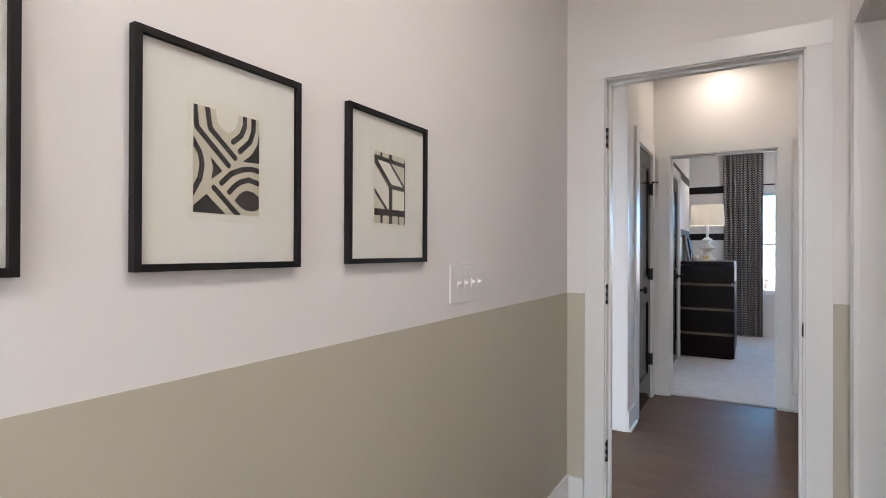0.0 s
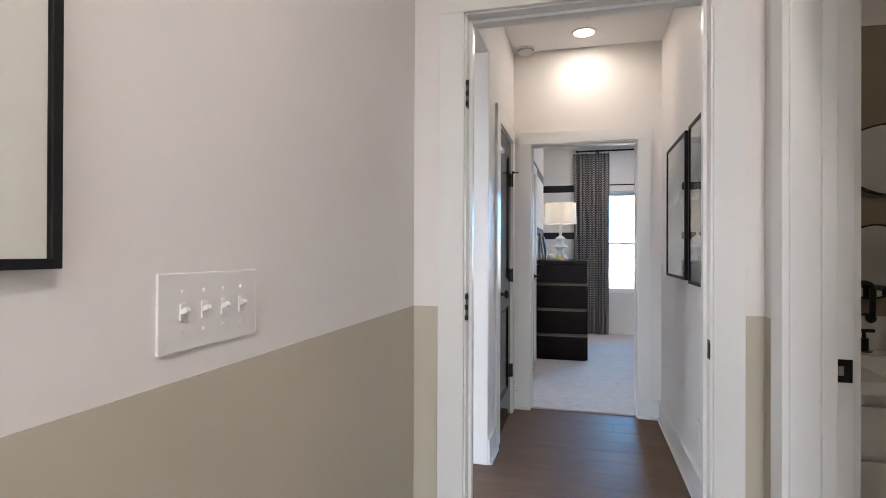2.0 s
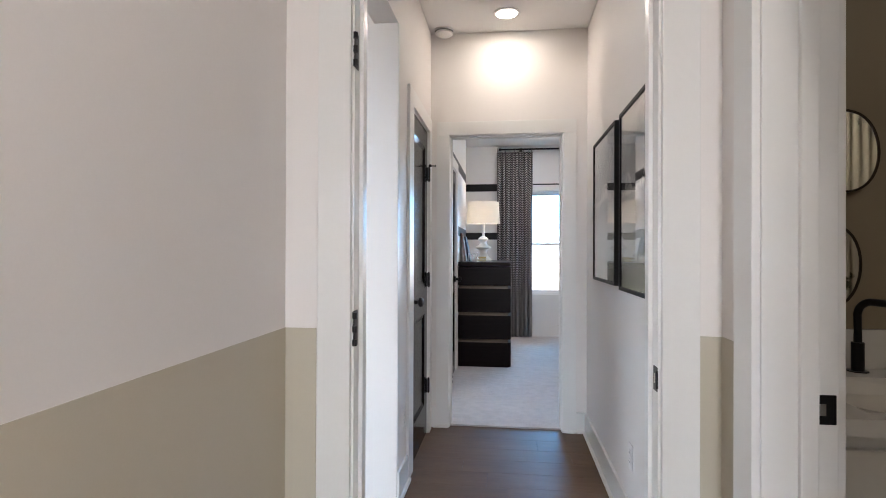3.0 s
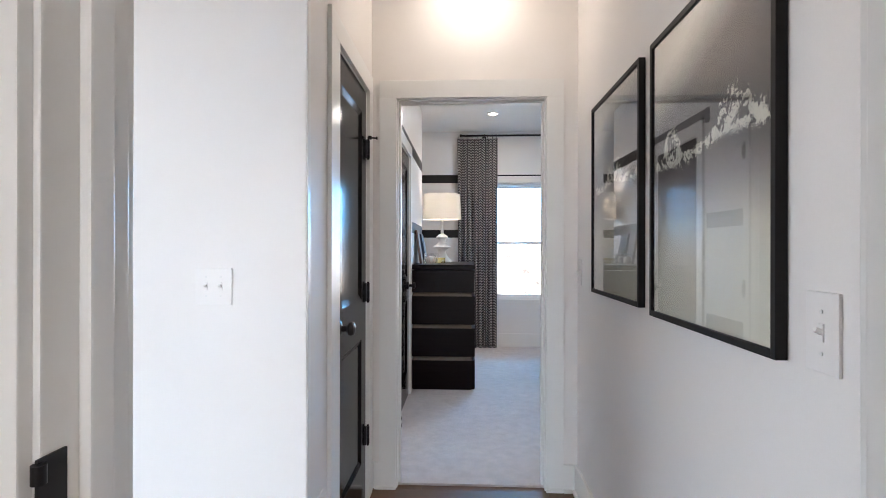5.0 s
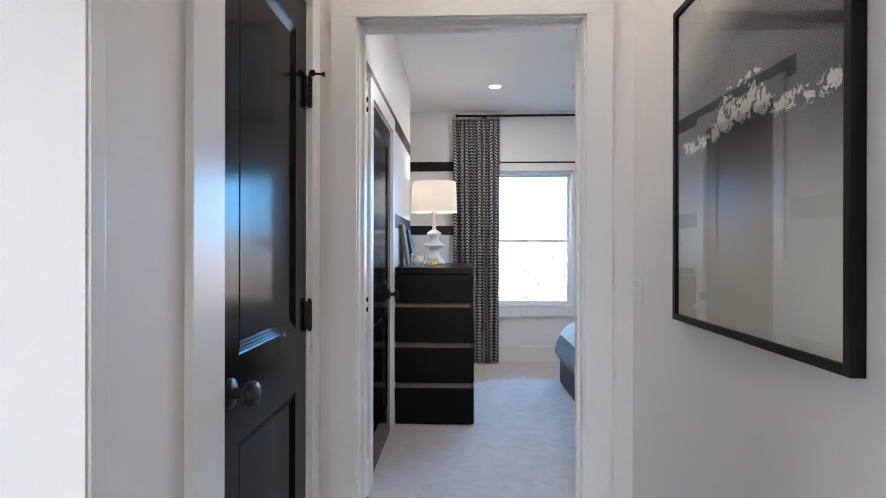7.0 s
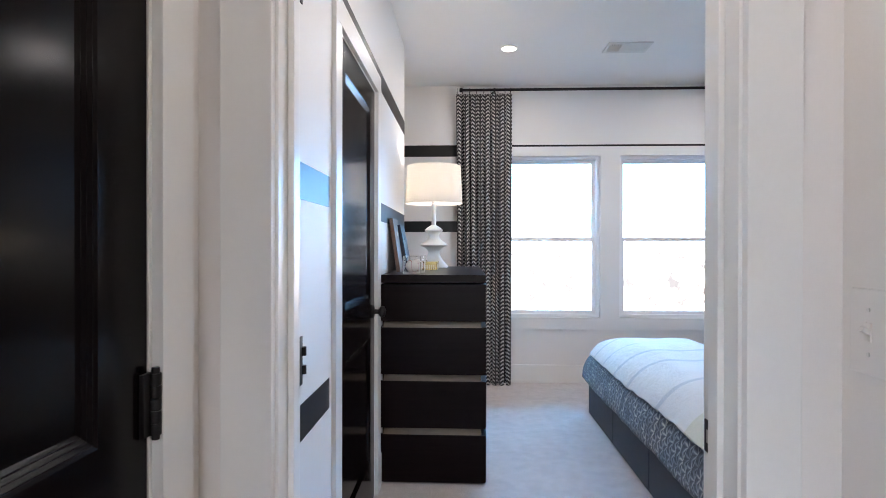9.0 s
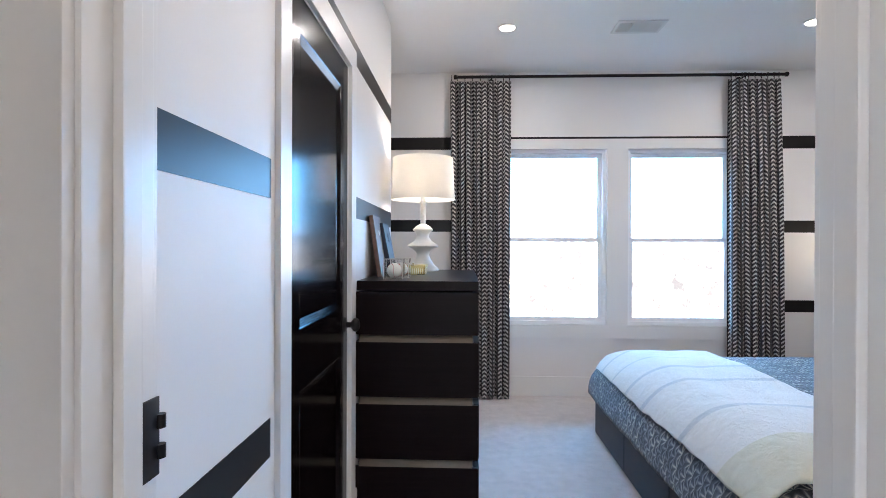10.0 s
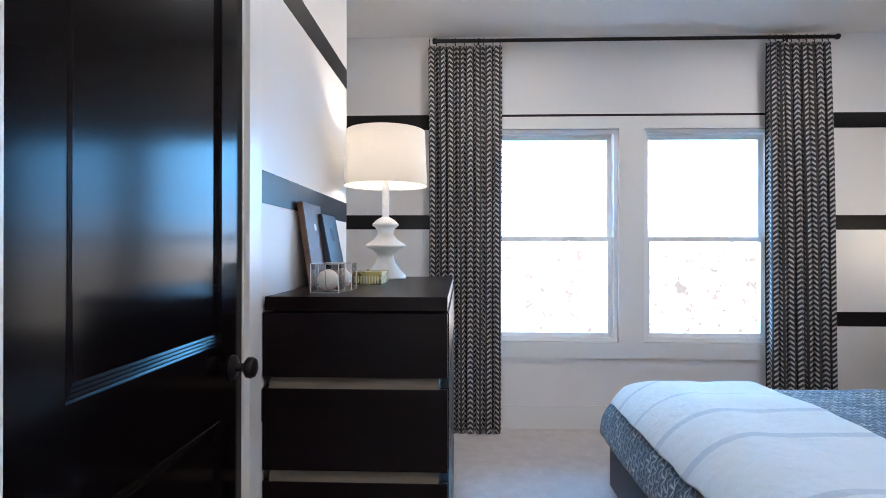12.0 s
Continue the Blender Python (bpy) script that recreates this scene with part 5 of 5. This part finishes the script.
def spread(name, xs, ys, drop_x, drop_y0, drop_y1, ztop, rnd_r, jitter, seed, mat, label, category, hem=None, inset=0.0):
    """A cloth laid over the bed: flat on top, rolled over the foot and the long sides."""
    bm = bmesh.new()
    uv = bm.loops.layers.uv.new("UVMap")
    x_foot, x_head = xs
    y_lo, y_hi = ys

    def bend(d, edge, z0):
        """Distance d past the edge of the top turns into a fall."""
        if d <= 0:
            return d, 0.0
        arc = rnd_r * math.pi / 2
        if d < arc:
            a = d / rnd_r
            return rnd_r * math.sin(a), -rnd_r * (1 - math.cos(a))
        return rnd_r, -rnd_r - (d - arc)

    nu, nv = 110, 130
    u0, u1 = -drop_x, x_head - x_foot
    v0, v1 = -drop_y0, (y_hi - y_lo) + drop_y1
    grid = []
    for j in range(nv + 1):
        row = []
        v = v0 + (v1 - v0) * j / nv
        for i in range(nu + 1):
            u = u0 + (u1 - u0) * i / nu
            ox, zx = bend(-u, 0, ztop)
            x = x_foot - ox if u < 0 else x_foot + u
            if v < 0:
                oy, zy = bend(-v, 0, ztop)
                y = y_lo - oy
            elif v > y_hi - y_lo:
                oy, zy = bend(v - (y_hi - y_lo), 0, ztop)
                y = y_hi + oy
            else:
                y, zy = y_lo + v, 0.0
            z = ztop + min(zx, zy) if (zx < 0 and zy < 0) else ztop + zx + zy
            p = Vector((x * 2.2, y * 2.2, seed))
            z += jitter * noise.noise(p) + 0.4 * jitter * noise.noise(p * 3.1)
            if zx < -rnd_r:
                x -= 0.012 * (0.5 + 0.5 * math.sin(v * 21 + seed)) * min(1, (-zx - rnd_r) * 6) - 0.01 * noise.noise(Vector((v * 3, zx * 3, seed)))
            if zy < -rnd_r and v > 0:
                y += 0.010 * math.sin(u * 19 + seed) * min(1, (-zy - rnd_r) * 6)
            if hem and i == 0:
                z += hem * noise.noise(Vector((v * 9, 3.3, seed)))
            row.append(bm.verts.new((x, y, z)))
        grid.append(row)
    for j in range(nv):
        for i in range(nu):
            f = bm.faces.new((grid[j][i], grid[j][i + 1], grid[j + 1][i + 1], grid[j + 1][i]))
            for lp, (a, b) in zip(f.loops, ((i, j), (i + 1, j), (i + 1, j + 1), (i, j + 1))):
                lp[uv].uv = (u0 + (u1 - u0) * a / nu, v0 + (v1 - v0) * b / nv)
    ob = part(name, bm, mat, None, smooth=True)
    sol = ob.modifiers.new("thickness", "SOLIDIFY")
    sol.thickness, sol.offset = 0.008, 1
    ob.data.transform(Matrix.Translation((-x_foot, -y_lo, -ztop)))
    ob.location = (x_foot, y_lo, ztop)
    return tagged(ob, label, category)


spread("quilt", (1.120, 2.55), (6.68, 8.31), 0.45, 0.30, 0.40, 0.570, 0.27, 0.010, 1.7, M_QUILT, "blue-grey patterned quilt spread over the bed", "quilt", hem=0.008)
spread("throw_blanket", (1.135, 1.53), (6.68, 8.30), 0.31, 0.16, 0.20, 0.612, 0.30, 0.017, 1.7, M_THROW, "white woven throw with grey stripes across the foot of the bed", "blanket", hem=0.01)

ns = thing("nightstand", 2.985, 8.975, 0.535, "walnut wall-hung nightstand beside the bed", "nightstand")
boxes("case", M_WALNUT, ns, (2.846, 3.127, 8.76, 9.19, 0.535, 0.555), (2.846, 3.127, 8.76, 8.78, 0.555, 0.705), (2.846, 3.127, 9.17, 9.19, 0.555, 0.705), (2.838, 3.127, 8.75, 9.20, 0.705, 0.728), bevel=0.002)
boxes("drawer", M_WALNUT, ns, (2.842, 3.10, 8.786, 9.164, 0.560, 0.700), bevel=0.002)
at_home(ns)

sc = thing("wall_sconce", 3.06, 9.07, 1.17, "black wall sconce with a glowing white globe", "wall lamp")
bm = bmesh.new()
rod(bm, (3.127, 9.07, 1.17), (3.113, 9.07, 1.17), 0.05, seg=28)
part("backplate", bm, M_BLACK, sc, smooth=True)
bm = bmesh.new()
tube(bm, [(3.113, 9.07, 1.17), (3.06, 9.07, 1.165), (3.03, 9.07, 1.18), (3.02, 9.07, 1.20)], 0.007)
part("arm", bm, M_BLACK, sc, smooth=True)
bm = bmesh.new()
bmesh.ops.create_uvsphere(bm, u_segments=28, v_segments=16, radius=0.055, matrix=Matrix.Translation((3.02, 9.07, 1.245)))
part("globe", bm, glow("opal_globe", (1.0, 0.88, 0.70), 6), sc, "glowing opal globe", smooth=True)
at_home(sc)

scl = bpy.data.lights.new("sconce_light", "POINT")
scl.energy, scl.color, scl.shadow_soft_size = 0.9, (1.0, 0.84, 0.58), 0.056
scl_ob = new("sconce_light", scl)
scl_ob.location = (3.02, 9.07, 1.34)

# ---- things: bathroom ----
van = thing("vanity", 1.45, 3.22, 0.0, "cream painted bathroom vanity with shaker drawers", "vanity")
boxes("body", M_VANITY, van, (0.70, 2.2, 2.985, 3.515, 0.09, 0.825))
boxes("toe_kick", M_DARK, van, (0.72, 2.18, 3.03, 3.5, 0.0, 0.09))
for xa, xb in ((0.715, 1.44), (1.455, 2.185)):
    for za, zb in ((0.665, 0.80), (0.385, 0.65), (0.105, 0.37)):
        boxes("drawer_front", M_VANITY, van, (xa, xb, 2.965, 2.985, za, zb), bevel=0.003)
at_home(van)
ct = tagged(boxes("countertop", M_QUARTZ, None, (0.70, 2.21, 2.95, 3.0, 0.834, 0.872), (0.70, 0.82, 3.0, 3.515, 0.834, 0.872), (1.38, 2.21, 3.0, 3.515, 0.834, 0.872), (0.82, 1.38, 3.37, 3.515, 0.834, 0.872)),
            "white quartz vanity countertop with backsplash", "countertop")
boxes("backsplash", M_QUARTZ, ct, (0.70, 2.21, 3.495, 3.515, 0.872, 0.992), bevel=0.002)
bm = bmesh.new()
nb = 28
rings = []
for q, zz in ((1.0, 0.866), (0.97, 0.84), (0.85, 0.79), (0.6, 0.755), (0.25, 0.745)):
    ring = []
    for k in range(nb):
        a = 2 * math.pi * k / nb
        cx = abs(math.cos(a)) ** 0.6 * (1 if math.cos(a) >= 0 else -1)
        cy = abs(math.sin(a)) ** 0.6 * (1 if math.sin(a) >= 0 else -1)
        ring.append(bm.verts.new((1.10 + 0.282 * q * cx, 3.185 + 0.188 * q * cy, zz)))
    rings.append(ring)
for lo, hi in zip(rings, rings[1:]):
    for k in range(nb):
        bm.faces.new((lo[k], lo[(k + 1) % nb], hi[(k + 1) % nb], hi[k]))
bm.faces.new(rings[-1])
part("sink_bowl", bm, M_QUARTZ, ct, "white undermount sink bowl", smooth=True)


def faucet_spout(x):
    th = thing("faucet", x, 3.45, 0.872, "matt black gooseneck faucet on the countertop", "faucet", "bathroom faucets")
    bm = bmesh.new()
    rod(bm, (x, 3.45, 0.872), (x, 3.45, 0.875), 0.028, seg=28)
    rod(bm, (x, 3.45, 0.875), (x, 3.45, 0.96), 0.017, seg=24)
    part("base", bm, M_BLACK, th, smooth=True)
    pts = [(x, 3.45, 0.955), (x, 3.45, 1.045)]
    for k in range(1, 9):
        a = math.pi / 2 * k / 8
        pts.append((x + 0.04 * (1 - math.cos(a)) * 0.4, 3.45 - 0.04 * (1 - math.cos(a)), 1.045 + 0.04 * math.sin(a)))
    pts += [(x + 0.02, 3.33, 1.085), (x + 0.022, 3.31, 1.080), (x + 0.023, 3.302, 1.06)]
    bm = bmesh.new()
    tube(bm, pts, 0.011, 14)
    part("spout", bm, M_BLACK, th, smooth=True)
    return at_home(th)


faucet_spout(1.068)
fh = thing("cross_handle_tap", 0.956, 3.45, 0.872, "matt black cross-handled tap", "tap")
bm = bmesh.new()
rod(bm, (0.956, 3.45, 0.872), (0.956, 3.45, 0.875), 0.024, seg=24)
rod(bm, (0.956, 3.45, 0.875), (0.956, 3.45, 0.92), 0.014, seg=20)
part("base", bm, M_BLACK, fh, smooth=True)
bm = bmesh.new()
rod(bm, (0.956, 3.45, 0.92), (0.956, 3.45, 0.945), 0.006, seg=14)
rod(bm, (0.924, 3.45, 0.945), (0.988, 3.45, 0.945), 0.006, seg=14)
part("lever", bm, M_BLACK, fh, smooth=True)
at_home(fh)

hook = thing("towel_hook", 0.995, 3.495, 0.98, "matt black arched hook on the wall above the backsplash", "hook")
bm = bmesh.new()
tube(bm, [(0.995, 3.495, 0.975), (0.995, 3.48, 0.985), (0.995, 3.475, 1.085)] + [(0.970 + 0.025 * math.cos(a), 3.475, 1.085 + 0.025 * math.sin(a)) for a in np.linspace(0.3, math.pi / 2, 6)]
     + [(0.945, 3.475, 1.108), (0.930, 3.475, 1.098), (0.926, 3.475, 1.07)], 0.010, 14)
part("bar", bm, M_BLACK, hook, smooth=True)
bm = bmesh.new()
rod(bm, (0.995, 3.52, 0.985), (0.995, 3.485, 0.985), 0.016, seg=20)
part("backplate", bm, M_BLACK, hook, smooth=True)
at_home(hook)


def pebble_mirror(cx, cz, a, b, skew, lean, label):
    """A pebble-shaped wall mirror with a thin bronze rim. skew: how much fuller one end is; lean: how far that end is raised."""
    th = thing("mirror", cx, 3.52, cz, label, "mirror", "pebble mirrors over the vanity")
    n = 72

    def outline(k, grow):
        t = 2 * math.pi * k / n
        return cx + (a + grow) * math.cos(t), cz + (b * (1 + skew * math.cos(t)) + grow) * math.sin(t) + lean * math.cos(t)

    bm = bmesh.new()
    bm.faces.new([bm.verts.new((outline(k, 0)[0], 3.500, outline(k, 0)[1])) for k in range(n)])
    part("glass", bm, M_MIRROR, th, "silvered mirror glass")
    bm = bmesh.new()
    prof = [(0.0, 3.519), (0.0, 3.498), (0.007, 3.498), (0.007, 3.519)]
    rings = [[bm.verts.new((outline(k, g)[0], y, outline(k, g)[1])) for k in range(n)] for g, y in prof]
    for i in range(4):
        lo, hi = rings[i], rings[(i + 1) % 4]
        for k in range(n):
            bm.faces.new((lo[k], lo[(k + 1) % n], hi[(k + 1) % n], hi[k]))
    part("rim", bm, M_BRONZE, th, "thin bronze rim", smooth=True)
    return at_home(th)


pebble_mirror(0.990, 1.553, 0.165, 0.108, 0.62, -0.010, "wide pebble-shaped mirror with a thin bronze rim")
pebble_mirror(0.958, 1.182, 0.145, 0.118, 0.45, 0.012, "small pebble-shaped mirror with a thin bronze rim")

sh = thing("rain_shower", 2.40, 1.0, 2.0, "matt black shower head on an arm with a round flange", "shower")
bm = bmesh.new()
rod(bm, (2.40, 1.0, 2.07), (2.40, 1.012, 2.07), 0.05, seg=32)
part("flange", bm, M_BLACK, sh, smooth=True)
bm = bmesh.new()
tube(bm, [(2.40, 1.01, 2.07), (2.405, 1.07, 2.075), (2.42, 1.12, 2.06), (2.43, 1.15, 2.03)], 0.010)
part("arm", bm, M_BLACK, sh, smooth=True)
bm = bmesh.new()
lathe(bm, [(0.014, 0.05), (0.018, 0.03), (0.045, 0.006), (0.048, 0.0), (0.045, -0.006), (0.001, -0.008)], 32, Matrix.Translation((2.44, 1.175, 1.985)) @ Euler((radians(35), 0, 0)).to_matrix().to_4x4())
part("rose", bm, M_BLACK, sh, smooth=True)
at_home(sh)
sv = thing("shower_valve", 2.38, 1.0, 1.06, "matt black round shower valve plate with a lever", "shower valve")
bm = bmesh.new()
rod(bm, (2.38, 1.0, 1.06), (2.38, 1.012, 1.06), 0.10, seg=36)
rod(bm, (2.38, 1.012, 1.06), (2.38, 1.05, 1.06), 0.03, seg=24)
part("plate", bm, M_BLACK, sv, smooth=True)
bm = bmesh.new()
rod(bm, (2.38, 1.045, 1.06), (2.38, 1.05, 0.97), 0.008)
part("lever", bm, M_BLACK, sv, smooth=True)
at_home(sv)

soap = thing("soap_dish", 1.235, 3.43, 0.872, "cream soap bar on a pale dish by the sink", "soap dish")
bm = bmesh.new()
lathe(bm, [(0.03, 0.0), (0.032, 0.02), (0.05, 0.05), (0.062, 0.062), (0.060, 0.066), (0.045, 0.055), (0.001, 0.05)], 28, Matrix.Translation((1.235, 3.43, 0.872)))
part("dish", bm, M_QUARTZ, soap, smooth=True)
bm = bmesh.new()
block(bm, 1.20, 1.27, 3.41, 3.45, 0.92, 0.948, 0.01)
part("soap_bar", bm, surface("soap", (0.72, 0.60, 0.34), 0.4, 0.05, 60, 10, 0.1), soap, "cream-yellow soap bar", smooth=True)
at_home(soap)


def make_floral():
    m, nt, b = nodes_of("floral_cloth")
    v = coords(nt)
    vor = nt.nodes.new("ShaderNodeTexVoronoi")
    vor.inputs["Scale"].default_value = 7
    nt.links.new(v, vor.inputs["Vector"])
    n = noise_tex(nt, v, 22, 4, 0.7)
    k = maths(nt, "ADD", vor.outputs["Distance"], maths(nt, "MULTIPLY", n, 0.5))
    nt.links.new(ramp(nt, k, [(0.40, (0.10, 0.10, 0.06)), (0.50, (0.62, 0.58, 0.46))]), b.inputs["Base Color"])
    b.inputs["Roughness"].default_value = 0.8
    return m


shc = thing("shower_curtain", 2.45, 1.72, 0.1, "cream shower curtain with a dark floral print", "shower curtain")
bm = bmesh.new()
cols = []
for k in range(61):
    x = 2.10 + 0.48 * k / 60
    y = 1.72 + 0.02 * math.sin(k * 0.9)
    cols.append([bm.verts.new((x, y, z)) for z in (0.1, 2.1)])
for a, b in zip(cols, cols[1:]):
    bm.faces.new((a[0], b[0], b[1], a[1]))
clo = part("cloth", bm, make_floral(), shc, smooth=True)
clo.modifiers.new("thickness", "SOLIDIFY").thickness = 0.003
bm = bmesh.new()
rod(bm, (0.69, 1.72, 2.12), (2.6, 1.72, 2.12), 0.012)
part("rail", bm, M_BLACK, shc, smooth=True)
at_home(shc)

# ---- things: living room ----
for y in (4.75, 6.5, 8.3, 9.95):
    bm = bmesh.new()
    block(bm, -6.5, -1.32, y - 0.1, y + 0.1, 2.55, CEIL, 0.006)
    tagged(part("ceiling_beam", bm, M_BEAM), "dark brown wooden ceiling beam in the living room", "beam", "ceiling beams")
cons = thing("console_table", -2.35, 5.45, 0.0, "thick oak console table on a black metal frame", "table")
boxes("top", M_OAK, cons, (-2.9, -1.80, 5.2, 5.6, 0.84, 0.915), bevel=0.004)
for x in (-2.88, -2.12):
    for y in (5.215, 5.565):
        boxes("leg", M_BLACK, cons, (x, x + 0.025, y, y + 0.025, 0.0, 0.84))
for z in (0.18, 0.42, 0.63):
    boxes("shelf_rail", M_BLACK, cons, (-2.855, -2.12, 5.218, 5.238, z, z + 0.015))
at_home(cons)
bm = bmesh.new()
rod(bm, (-6.3, 10.72, 2.42), (-4.6, 10.72, 2.42), 0.014)
for x in (-6.2, -4.7):
    rod(bm, (x, 10.72, 2.41), (x, 10.80, 2.41), 0.008)
tagged(part("curtain_rod", bm, M_BLACK, None, smooth=True), "black curtain rod above the living room window", "curtain rod")

# ---- floor planks ----
PL_W = 0.178
bm = bmesh.new()
block(bm, -0.61, 0.61, -PL_W / 2 + 0.0005, PL_W / 2 - 0.0005, -0.004, 0.0, 0.0006)
me_plank = bpy.data.meshes.new("plank")
bm.to_mesh(me_plank)
bm.free()
me_plank.materials.append(M_PLANK)
rnd = random.Random(11)


def lay_planks(x0, x1, y0, y1):
    """Rows of planks along x, cut to the room."""
    rows = int(math.ceil((y1 - y0) / PL_W))
    for r in range(rows):
        yc = y0 + (r + 0.5) * PL_W
        x = x0 - rnd.uniform(0.1, 1.0)
        while x < x1:
            a, b = max(x, x0), min(x + 1.22, x1)
            if b - a > 0.02:
                ob = new("plank", me_plank)
                ob.parent = sub
                ob.location = ((a + b) / 2, yc, 0)
                ob.scale = ((b - a - 0.002) / 1.22, 1, 1)
            x += 1.22


lay_planks(-0.64, 0.64, 3.07, 5.435)
lay_planks(-0.575, 0.535, 1.1, 3.07)
bm = bmesh.new()
block(bm, -0.575, 0.535, -1.3, 1.1, -0.0035, -0.0005)
block(bm, -6.5, -0.642, 1.0, 10.8, -0.0035, -0.0005)
block(bm, 0.60, 2.6, 1.0, 3.515, -0.0035, -0.0005)
part("plank_field", bm, M_PLANK, sub)
